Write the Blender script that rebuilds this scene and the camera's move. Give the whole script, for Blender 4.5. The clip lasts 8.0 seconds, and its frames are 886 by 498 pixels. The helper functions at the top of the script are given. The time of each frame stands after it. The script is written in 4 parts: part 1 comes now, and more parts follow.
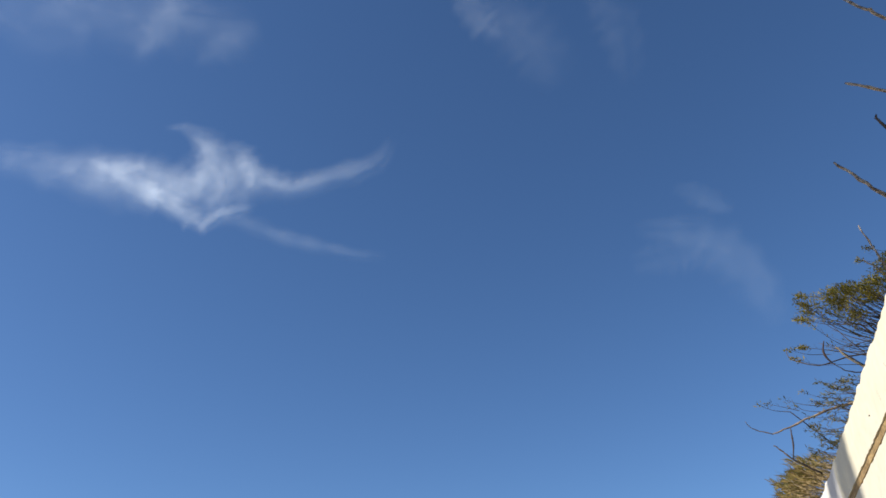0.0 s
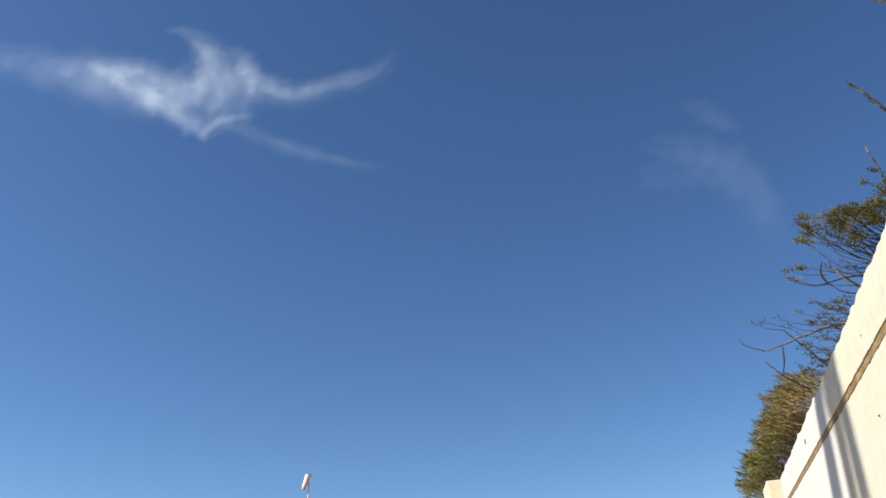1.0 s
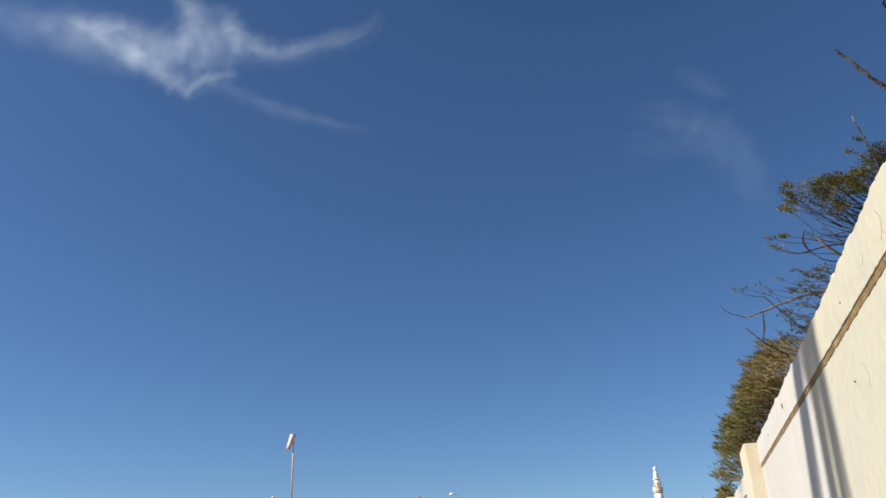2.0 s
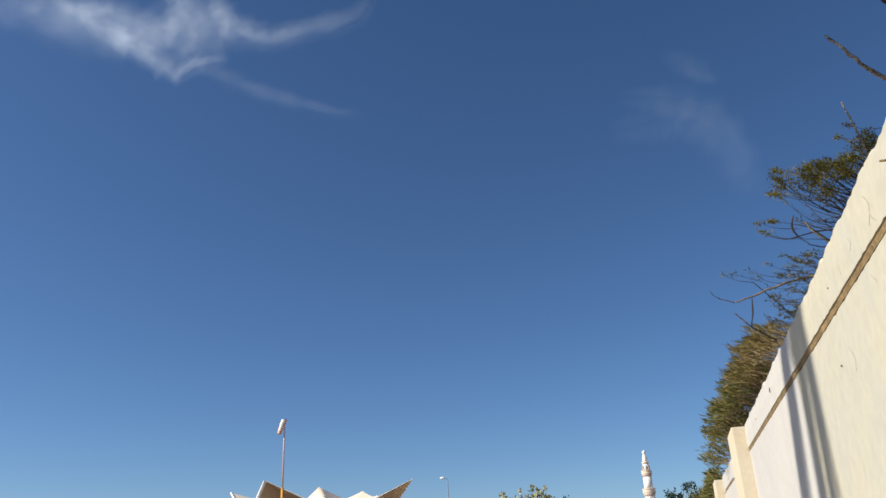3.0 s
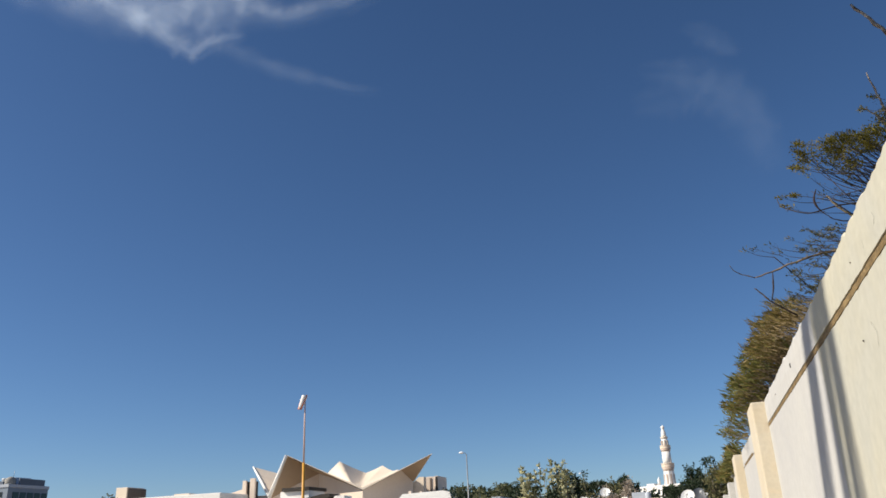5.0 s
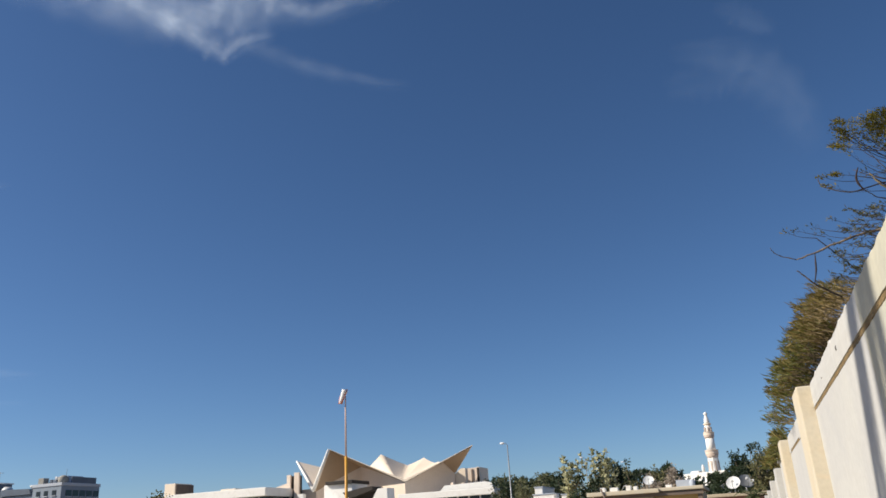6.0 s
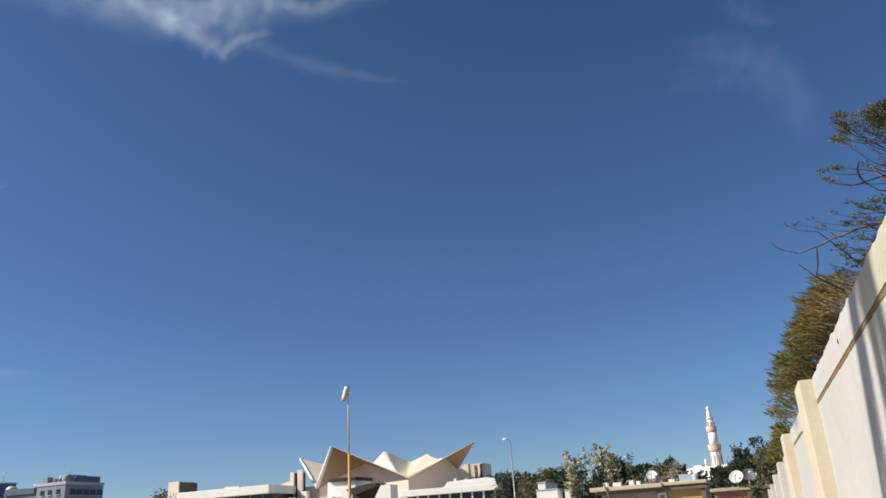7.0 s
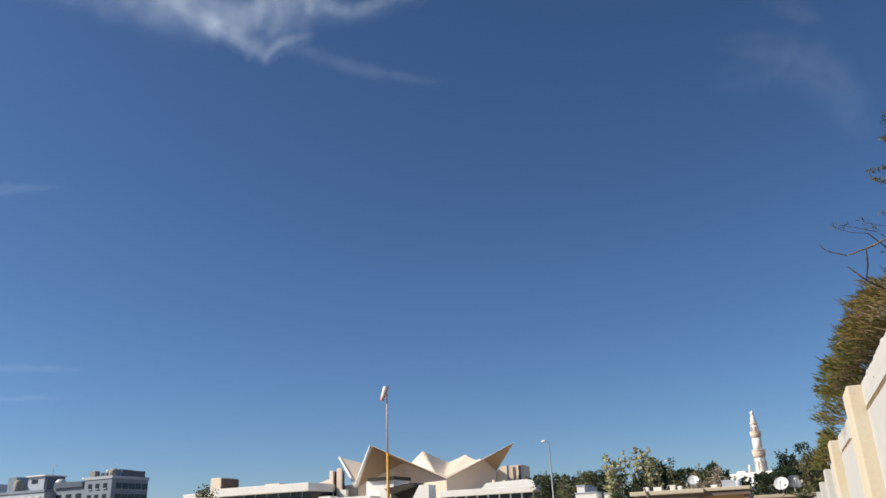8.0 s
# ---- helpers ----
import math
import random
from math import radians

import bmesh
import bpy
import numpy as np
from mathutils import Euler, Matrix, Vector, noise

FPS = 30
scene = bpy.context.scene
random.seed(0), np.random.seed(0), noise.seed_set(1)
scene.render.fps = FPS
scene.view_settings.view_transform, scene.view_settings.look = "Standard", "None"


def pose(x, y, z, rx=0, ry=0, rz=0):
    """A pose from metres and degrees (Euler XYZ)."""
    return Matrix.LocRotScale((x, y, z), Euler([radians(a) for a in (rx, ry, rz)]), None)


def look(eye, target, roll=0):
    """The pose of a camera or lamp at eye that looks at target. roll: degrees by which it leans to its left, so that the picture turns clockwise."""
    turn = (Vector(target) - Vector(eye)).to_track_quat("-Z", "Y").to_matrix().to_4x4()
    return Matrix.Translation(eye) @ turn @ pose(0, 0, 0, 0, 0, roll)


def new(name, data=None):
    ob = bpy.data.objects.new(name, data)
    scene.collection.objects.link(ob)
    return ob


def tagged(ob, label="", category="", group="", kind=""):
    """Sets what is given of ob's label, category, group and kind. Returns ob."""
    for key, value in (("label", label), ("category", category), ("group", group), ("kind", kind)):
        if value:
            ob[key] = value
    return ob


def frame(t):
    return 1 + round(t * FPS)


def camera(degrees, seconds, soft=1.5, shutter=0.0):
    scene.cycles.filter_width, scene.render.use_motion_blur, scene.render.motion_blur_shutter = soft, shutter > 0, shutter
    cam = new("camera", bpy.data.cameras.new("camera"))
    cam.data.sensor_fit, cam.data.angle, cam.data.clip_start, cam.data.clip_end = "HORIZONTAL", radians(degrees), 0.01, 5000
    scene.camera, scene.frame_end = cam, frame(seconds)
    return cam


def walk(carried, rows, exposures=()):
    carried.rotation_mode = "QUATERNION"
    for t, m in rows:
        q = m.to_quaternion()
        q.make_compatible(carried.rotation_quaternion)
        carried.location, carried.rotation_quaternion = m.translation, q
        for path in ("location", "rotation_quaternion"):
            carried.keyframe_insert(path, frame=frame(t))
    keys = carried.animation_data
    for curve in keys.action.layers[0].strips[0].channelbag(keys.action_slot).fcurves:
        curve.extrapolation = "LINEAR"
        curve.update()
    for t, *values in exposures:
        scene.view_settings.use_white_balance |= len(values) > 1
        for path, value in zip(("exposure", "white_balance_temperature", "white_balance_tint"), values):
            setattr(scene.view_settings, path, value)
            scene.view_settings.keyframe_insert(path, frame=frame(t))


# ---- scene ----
EYE = 1.6
cam = camera(60.66, 8.0, soft=1.65)
PATH = [
    (0.0, pose(0, 0, EYE, 123.14, 3.60, 19.02)),
    (0.5, pose(0, 0, EYE, 120.76, 2.75, 19.07)),
    (1.0, pose(0, 0, EYE, 116.56, 2.50, 18.54)),
    (1.5, pose(0, 0, EYE, 113.91, 2.42, 17.48)),
    (1.7, pose(0, 0, EYE, 113.90, 2.32, 17.24)),
    (2.8, pose(0, 0, EYE, 112.79, 2.42, 17.43)),
    (3.0, pose(0, 0, EYE, 112.63, 2.59, 16.63)),
    (3.5, pose(0, 0, EYE, 112.64, 2.72, 17.99)),
    (4.0, pose(0, 0, EYE, 112.44, 2.10, 19.82)),
    (4.5, pose(0, 0, EYE, 111.83, 2.25, 17.94)),
    (5.8, pose(0, 0, EYE, 110.06, 2.81, 19.72)),
    (6.0, pose(0, 0, EYE, 110.46, 3.16, 21.09)),
    (6.5, pose(0, 0, EYE, 111.03, 3.58, 21.53)),
    (7.0, pose(0, 0, EYE, 110.21, 3.55, 21.34)),
    (7.5, pose(0, 0, EYE, 110.35, 3.12, 22.27)),
    (8.0, pose(0, 0, EYE, 110.40, 2.35, 24.04)),
]
walk(cam, PATH, exposures=((0.0, 0.50), (0.5, 0.46), (1.0, 0.42), (1.5, 0.2), (3.5, 0.10), (4.0, 0.17), (4.5, 0.0), (6.0, 0.0), (8.0, 0.0)))

# ---- sky and sun ----
SUN_AZ, SUN_EL = -119.0, 36.0


def way(az, el):
    """Unit direction: azimuth clockwise from +y, elevation, in degrees."""
    a, e = radians(az), radians(el)
    return Vector((math.sin(a) * math.cos(e), math.cos(a) * math.cos(e), math.sin(e)))


def at(az, el, d):
    """The point at horizontal distance d from the viewer's stand."""
    a = radians(az)
    return Vector((d * math.sin(a), d * math.cos(a), EYE + d * math.tan(radians(el))))


world = bpy.data.worlds.new("sky")
scene.world = world
world.use_nodes = True
wn, wl = world.node_tree.nodes, world.node_tree.links
sky = wn.new("ShaderNodeTexSky")
sky.sky_type, sky.sun_disc = "NISHITA", False
sky.sun_elevation, sky.sun_rotation = radians(SUN_EL), radians(SUN_AZ % 360)
sky.air_density, sky.dust_density, sky.ozone_density = 0.95, 1.3, 4.2
sky.altitude = 1500
tone = wn.new("ShaderNodeHueSaturation")
tone.inputs["Saturation"].default_value = 1.08
tint = wn.new("ShaderNodeMix")
tint.data_type, tint.blend_type = "RGBA", "MULTIPLY"
tint.inputs["Factor"].default_value, tint.inputs["B"].default_value = 1.0, (0.91, 0.965, 1.022, 1)
wl.new(sky.outputs[0], tone.inputs["Color"])
wl.new(tone.outputs[0], tint.inputs["A"])
wl.new(tint.outputs["Result"], wn["Background"].inputs[0])
wn["Background"].inputs[1].default_value = 0.0955
sun = new("sun", bpy.data.lights.new("sun", "SUN"))
sun.data.energy, sun.data.angle, sun.data.color = 6.4, radians(0.53), (1.0, 0.92, 0.79)
sun.matrix_world = look((0, 0, 0), -way(SUN_AZ, SUN_EL))

# ---- building blocks ----
ORIGIN = {}
rng = random.Random(7)


def thing(name, label, category, base=(0, 0, 0), group="", kind=""):
    ob = new(name)
    ob.location = base
    ob.empty_display_size = 0.3
    ORIGIN[ob] = Vector(base)
    return tagged(ob, label, category, group, kind)


def part(name, bm, material, parent=None, label=""):
    o = ORIGIN.get(parent, Vector((0, 0, 0)))
    bmesh.ops.translate(bm, verts=bm.verts, vec=-o)
    me = bpy.data.meshes.new(name)
    bm.to_mesh(me)
    bm.free()
    me.materials.append(material)
    ob = new(name, me)
    ob.parent = parent
    ORIGIN[ob] = o
    return tagged(ob, label)


def box(x0, x1, y0, y1, z0, z1, bevel=0.0, bm=None):
    bm = bm or bmesh.new()
    m = Matrix.LocRotScale(((x0 + x1) / 2, (y0 + y1) / 2, (z0 + z1) / 2), None, (x1 - x0, y1 - y0, z1 - z0))
    made = bmesh.ops.create_cube(bm, size=1, matrix=m)["verts"]
    if bevel:
        edges = list({e for v in made for e in v.link_edges})
        bmesh.ops.bevel(bm, geom=edges, offset=bevel, segments=2, affect="EDGES", profile=0.6)
    return bm


def tube(pts, radii, sides=6, bm=None, caps=True):
    """A tapered tube along points."""
    bm = bm or bmesh.new()
    rings = []
    for i, p in enumerate(pts):
        p = Vector(p)
        d = Vector(pts[min(i + 1, len(pts) - 1)]) - Vector(pts[max(i - 1, 0)])
        d = d.normalized() if d.length > 1e-9 else Vector((0, 0, 1))
        side = d.cross(Vector((0.31, 0.17, 0.93)) if abs(d.z) < 0.9 else Vector((1, 0, 0))).normalized()
        up = side.cross(d)
        r = radii[i] if hasattr(radii, "__len__") else radii
        rings.append([bm.verts.new(p + r * (math.cos(2 * math.pi * k / sides) * side + math.sin(2 * math.pi * k / sides) * up)) for k in range(sides)])
    for a, b in zip(rings, rings[1:]):
        for k in range(sides):
            f = bm.faces.new((a[k], a[(k + 1) % sides], b[(k + 1) % sides], b[k]))
            f.smooth = True
    if caps:
        bm.faces.new(rings[0][::-1])
        bm.faces.new(rings[-1])
    return bm


def lathe(profile, x, y, sides=24, bm=None, smooth=True):
    """A turned body: rows of (radius, height) about a vertical axis."""
    bm = bm or bmesh.new()
    rings = [[bm.verts.new((x + r * math.cos(2 * math.pi * k / sides), y + r * math.sin(2 * math.pi * k / sides), z)) for k in range(sides)] for r, z in profile]
    for a, b in zip(rings, rings[1:]):
        for k in range(sides):
            bm.faces.new((a[k], a[(k + 1) % sides], b[(k + 1) % sides], b[k])).smooth = smooth
    bm.faces.new(rings[0][::-1])
    bm.faces.new(rings[-1])
    return bm


def prism(outline, axis_lo, axis_hi, axis="y", bm=None):
    """An outline of (a, z) pushed along y (a is x) or along x (a is y)."""
    bm = bm or bmesh.new()
    put = (lambda a, z, s: (a, s, z)) if axis == "y" else (lambda a, z, s: (s, a, z))
    lo = [bm.verts.new(put(a, z, axis_lo)) for a, z in outline]
    hi = [bm.verts.new(put(a, z, axis_hi)) for a, z in outline]
    n = len(outline)
    for k in range(n):
        bm.faces.new((lo[k], lo[(k + 1) % n], hi[(k + 1) % n], hi[k]))
    bm.faces.new(lo[::-1])
    bm.faces.new(hi)
    bmesh.ops.recalc_face_normals(bm, faces=bm.faces)
    return bm


def spline(pts, n):
    """n + 1 points of a Catmull-Rom curve through pts."""
    p = [np.array(q, float) for q in pts]
    p = [2 * p[0] - p[1]] + p + [2 * p[-1] - p[-2]]
    out = []
    for i in range(n + 1):
        u = i / n * (len(pts) - 1)
        k = min(int(u), len(pts) - 2)
        s = u - k
        a, b, c, d = p[k], p[k + 1], p[k + 2], p[k + 3]
        out.append(0.5 * (2 * b + (c - a) * s + (2 * a - 5 * b + 4 * c - d) * s * s + (3 * b - a - 3 * c + d) * s ** 3))
    return out


# ---- materials ----
def paint(name, a, b, rough=0.8, large=0.8, fine=40.0, bump=0.15, grain=0.25, metal=0.0, stain=None, stain_amount=0.0, stretch=(1, 1, 1), dist=0.02):
    """Two colours mixed at a large scale, brightness grain at a fine one, relief, and optional stains."""
    m = bpy.data.materials.new(name)
    m.use_nodes = True
    n, l = m.node_tree.nodes, m.node_tree.links
    bsdf = n["Principled BSDF"]
    co = n.new("ShaderNodeTexCoord")
    mp = n.new("ShaderNodeMapping")
    mp.inputs["Scale"].default_value = stretch
    l.new(co.outputs["Object"], mp.inputs["Vector"])

    def noise_node(scale, detail=5.0, distort=0.0, src=None):
        t = n.new("ShaderNodeTexNoise")
        t.inputs["Scale"].default_value, t.inputs["Detail"].default_value, t.inputs["Distortion"].default_value = scale, detail, distort
        l.new((src or mp).outputs["Vector"], t.inputs["Vector"])
        return t

    def ramp(src, lo, hi):
        r = n.new("ShaderNodeMapRange")
        r.inputs["From Min"].default_value, r.inputs["From Max"].default_value = lo, hi
        l.new(src, r.inputs["Value"])
        return r.outputs["Result"]

    def mix(fac, x, y, kind="MIX"):
        q = n.new("ShaderNodeMix")
        q.data_type, q.blend_type = "RGBA", kind
        for sock, v in ((q.inputs["Factor"], fac), (q.inputs["A"], x), (q.inputs["B"], y)):
            if hasattr(v, "is_output"):
                l.new(v, sock)
            else:
                sock.default_value = (*v, 1) if isinstance(v, tuple) else v
        return q.outputs["Result"]

    big, small = noise_node(large, 6.0, 0.6), noise_node(fine, 8.0)
    col = mix(ramp(big.outputs["Fac"], 0.35, 0.65), a, b)
    g = ramp(small.outputs["Fac"], 0.3, 0.7)
    dark = mix(1.0, col, (1 - grain, 1 - grain, 1 - grain), "MULTIPLY")
    col = mix(g, dark, col)
    if stain:
        s = noise_node(large * 2.7, 9.0, 1.4)
        f = n.new("ShaderNodeMath")
        f.operation = "MULTIPLY"
        l.new(ramp(s.outputs["Fac"], 0.56, 0.74), f.inputs[0])
        f.inputs[1].default_value = stain_amount
        col = mix(f.outputs[0], col, stain)
    l.new(col, bsdf.inputs["Base Color"])
    bsdf.inputs["Roughness"].default_value, bsdf.inputs["Metallic"].default_value = rough, metal
    if bump:
        bp = n.new("ShaderNodeBump")
        bp.inputs["Strength"].default_value, bp.inputs["Distance"].default_value = bump, dist
        l.new(small.outputs["Fac"], bp.inputs["Height"])
        l.new(bp.outputs["Normal"], bsdf.inputs["Normal"])
    return m


def foliage(name, a, b, c, shine=0.65):
    """Leaf colours that change from leaf to leaf, with light coming through."""
    m = bpy.data.materials.new(name)
    m.use_nodes = True
    n, l = m.node_tree.nodes, m.node_tree.links
    geo = n.new("ShaderNodeNewGeometry")
    ramp = n.new("ShaderNodeValToRGB")
    ramp.color_ramp.elements[0].color, ramp.color_ramp.elements[1].color = (*a, 1), (*c, 1)
    ramp.color_ramp.elements.new(0.5).color = (*b, 1)
    l.new(geo.outputs["Random Per Island"], ramp.inputs["Fac"])
    bsdf = n["Principled BSDF"]
    bsdf.inputs["Roughness"].default_value = shine
    l.new(ramp.outputs["Color"], bsdf.inputs["Base Color"])
    tr = n.new("ShaderNodeBsdfTranslucent")
    l.new(ramp.outputs["Color"], tr.inputs["Color"])
    mx = n.new("ShaderNodeMixShader")
    mx.inputs["Fac"].default_value = 0.3
    l.new(bsdf.outputs[0], mx.inputs[1])
    l.new(tr.outputs[0], mx.inputs[2])
    l.new(mx.outputs[0], n["Material Output"].inputs["Surface"])
    return m


def vapour(name, density, billow):
    """Thin ice cloud: dense along the middle of a wisp, fading to nothing at its rims."""
    m = bpy.data.materials.new(name)
    m.use_nodes = True
    n, l = m.node_tree.nodes, m.node_tree.links
    n.remove(n["Principled BSDF"])

    def calc(op, x, y=None):
        q = n.new("ShaderNodeMath")
        q.operation, q.use_clamp = op, op == "MULTIPLY"
        for i, v in enumerate((x, y)):
            if v is None:
                continue
            if hasattr(v, "is_output"):
                l.new(v, q.inputs[i])
            else:
                q.inputs[i].default_value = v
        return q.outputs[0]

    uv = n.new("ShaderNodeUVMap")
    sep = n.new("ShaderNodeSeparateXYZ")
    l.new(uv.outputs[0], sep.inputs[0])
    co = n.new("ShaderNodeTexCoord")

    def cloud(scale, detail, distort, lo, hi):
        t = n.new("ShaderNodeTexNoise")
        t.inputs["Scale"].default_value, t.inputs["Detail"].default_value, t.inputs["Distortion"].default_value = scale, detail, distort
        t.inputs["Roughness"].default_value = 0.5
        l.new(co.outputs["Object"], t.inputs["Vector"])
        r = n.new("ShaderNodeMapRange")
        r.interpolation_type = "SMOOTHSTEP"
        r.inputs["From Min"].default_value, r.inputs["From Max"].default_value = lo, hi
        l.new(t.outputs["Fac"], r.inputs["Value"])
        return r.outputs["Result"]

    u, v = sep.outputs["X"], sep.outputs["Y"]
    across = calc("MULTIPLY", calc("MULTIPLY", u, calc("SUBTRACT", 1.0, u)), 4.0)
    along = calc("MULTIPLY", calc("MULTIPLY", v, calc("SUBTRACT", 1.0, v)), 4.0)
    across, along = calc("POWER", across, 2.0), calc("POWER", along, 1.1)
    lumps = calc("ADD", 0.58, calc("MULTIPLY", cloud(0.006, 2.0, 0.3, 0.28, 0.72), 0.42))
    threads = calc("ADD", 1.0 - billow, calc("MULTIPLY", cloud(0.016, 2.0, 0.3, 0.3, 0.7), billow))
    comb = n.new("ShaderNodeMapping")
    comb.inputs["Scale"].default_value = (4.0, 3.4, 1.0)
    l.new(uv.outputs[0], comb.inputs["Vector"])
    hair = n.new("ShaderNodeTexNoise")
    hair.inputs["Scale"].default_value, hair.inputs["Detail"].default_value, hair.inputs["Distortion"].default_value = 1.0, 3.5, 1.3
    l.new(comb.outputs[0], hair.inputs["Vector"])
    strands = n.new("ShaderNodeMapRange")
    strands.inputs["From Min"].default_value, strands.inputs["From Max"].default_value, strands.inputs["To Min"].default_value = 0.30, 0.70, 0.52
    l.new(hair.outputs["Fac"], strands.inputs["Value"])
    body = calc("MULTIPLY", calc("MULTIPLY", across, along), calc("MULTIPLY", lumps, threads))
    alpha = calc("MULTIPLY", calc("MULTIPLY", body, strands.outputs["Result"]), density * 1.2)
    front, back, white = n.new("ShaderNodeBsdfDiffuse"), n.new("ShaderNodeBsdfTranslucent"), n.new("ShaderNodeAddShader")
    for i, half in enumerate((front, back)):
        half.inputs["Color"].default_value = (0.88, 0.95, 1.0, 1)
        l.new(half.outputs[0], white.inputs[i])
    clear = n.new("ShaderNodeBsdfTransparent")
    mx = n.new("ShaderNodeMixShader")
    l.new(alpha, mx.inputs["Fac"])
    l.new(clear.outputs[0], mx.inputs[1])
    l.new(white.outputs[0], mx.inputs[2])
    l.new(mx.outputs[0], n["Material Output"].inputs["Surface"])
    return m


def glass(name, tint):
    m = bpy.data.materials.new(name)
    m.use_nodes = True
    b = m.node_tree.nodes["Principled BSDF"]
    b.inputs["Base Color"].default_value = (*tint, 1)
    b.inputs["Roughness"].default_value = 0.12
    b.inputs["Specular IOR Level"].default_value = 0.3
    return m


SAND = paint("sand", (0.36, 0.29, 0.20), (0.28, 0.23, 0.17), large=0.3, fine=9, bump=0.3, stain=(0.2, 0.17, 0.13), stain_amount=0.4)
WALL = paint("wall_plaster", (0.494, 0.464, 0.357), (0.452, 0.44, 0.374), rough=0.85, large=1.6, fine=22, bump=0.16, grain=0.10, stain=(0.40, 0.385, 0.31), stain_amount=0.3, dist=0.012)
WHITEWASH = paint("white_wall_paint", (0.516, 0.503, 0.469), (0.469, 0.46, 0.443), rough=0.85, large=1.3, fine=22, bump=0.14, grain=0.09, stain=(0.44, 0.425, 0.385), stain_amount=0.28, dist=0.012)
PILLAR = paint("pillar_paint", (0.583, 0.5, 0.361), (0.583, 0.522, 0.409), rough=0.8, large=2.0, fine=30, bump=0.25, grain=0.08, stain=(0.62, 0.48, 0.30), stain_amount=0.3, dist=0.01)
MORTAR = paint("brown_mortar", (0.30, 0.205, 0.088), (0.19, 0.125, 0.05), rough=0.95, large=9, fine=60, bump=0.6, grain=0.4)
CEMENT = paint("grey_cement", (0.36, 0.34, 0.30), (0.25, 0.24, 0.22), large=3, fine=30)
SHELL = paint("cream_roof", (0.763, 0.651, 0.521), (0.725, 0.605, 0.474), rough=0.7, large=0.25, fine=6, bump=0.1, grain=0.1, stain=(0.55, 0.44, 0.33), stain_amount=0.3)
# Soffit brown is darkened to carry the shade under the roof.
SOFFIT = paint("shade_brown_soffit", (0.40, 0.275, 0.17), (0.35, 0.24, 0.145), rough=0.7, large=0.25, fine=6, bump=0.1, grain=0.12)
STUCCO = paint("tan_stucco", (0.741, 0.617, 0.503), (0.694, 0.57, 0.461), large=0.3, fine=8, grain=0.12)
WHITE = paint("white_paint", (0.86, 0.835, 0.79), (0.81, 0.785, 0.74), large=0.4, fine=7, grain=0.1, stain=(0.52, 0.48, 0.42), stain_amount=0.35)
# Brown for trim, and for sides and strips that only lie in shade.
BROWN_AND_SHADE = paint("brown_trim_and_shade", (0.20, 0.155, 0.12), (0.16, 0.12, 0.10), large=1, fine=12)
# Near-black; also paints the shade of recesses, slits and nail holes.
DARK_AND_SHADE = paint("dark_brown_and_shade", (0.035, 0.026, 0.02), (0.025, 0.02, 0.016), large=1, fine=12)
# The far flats' grey is blued to stand in for distance haze.
HAZED_GREY = paint("hazed_grey_render", (0.243, 0.292, 0.356), (0.205, 0.248, 0.308), large=0.15, fine=3, grain=0.12, stain=(0.26, 0.26, 0.27), stain_amount=0.4)
PALE = paint("pale_render", (0.488, 0.531, 0.598), (0.403, 0.439, 0.5), large=0.15, fine=3, grain=0.12, stain=(0.4, 0.39, 0.37), stain_amount=0.4)
SLATE_AND_SHADE = paint("slate_sheet_and_shade", (0.10, 0.13, 0.18), (0.08, 0.10, 0.14), rough=0.5, large=0.5, fine=6)
OCHRE = paint("ochre_wall", (0.68, 0.46, 0.17), (0.60, 0.40, 0.15), large=0.6, fine=10, stain=(0.42, 0.28, 0.12), stain_amount=0.4)
BEIGE = paint("beige_wall", (0.54, 0.44, 0.31), (0.48, 0.39, 0.27), large=0.6, fine=10, stain=(0.4, 0.32, 0.22), stain_amount=0.4)
ROSESTONE = paint("rose_stone", (0.66, 0.54, 0.45), (0.48, 0.37, 0.30), large=3, fine=12, stain=(0.30, 0.21, 0.17), stain_amount=0.5)
BRICKRED = paint("reddish_wall", (0.36, 0.17, 0.12), (0.30, 0.14, 0.10), large=1, fine=14)
DISH = paint("dish_enamel", (0.78, 0.78, 0.77), (0.68, 0.68, 0.66), rough=0.45, large=2, fine=20, bump=0.05, stain=(0.5, 0.45, 0.4), stain_amount=0.3)
YELLOW = paint("yellow_pole_paint", (0.72, 0.36, 0.035), (0.62, 0.30, 0.03), rough=0.5, large=2, fine=20, bump=0.05)
SALMON = paint("faded_pole_paint", (0.80, 0.54, 0.42), (0.72, 0.49, 0.39), rough=0.5, large=2, fine=20, bump=0.05)
NYLON = paint("white_nylon", (0.90, 0.87, 0.84), (0.88, 0.84, 0.81), rough=0.7, large=3, fine=30, bump=0.1)
NYLON_RED = paint("red_nylon", (0.72, 0.16, 0.07), (0.65, 0.13, 0.06), rough=0.7, large=3, fine=30, bump=0.1)
STEEL = paint("galvanised_steel", (0.34, 0.35, 0.36), (0.27, 0.28, 0.29), rough=0.5, metal=0.6, large=3, fine=30, bump=0.05)
LENS = paint("lamp_cover", (0.86, 0.88, 0.90), (0.82, 0.84, 0.86), rough=0.15, large=5, fine=30, bump=0.0, grain=0.03)
TEAL_PANE = glass("teal_pane", (0.01, 0.03, 0.035))
PANE = glass("dark_pane", (0.02, 0.025, 0.03))
DARKTWIG = paint("dark_twig_bark", (0.10, 0.072, 0.055), (0.035, 0.026, 0.022), large=14, fine=90, bump=0.5, grain=0.4)
BARK = paint("grey_brown_bark", (0.17, 0.12, 0.085), (0.10, 0.075, 0.055), large=12, fine=80, bump=0.6, grain=0.4)
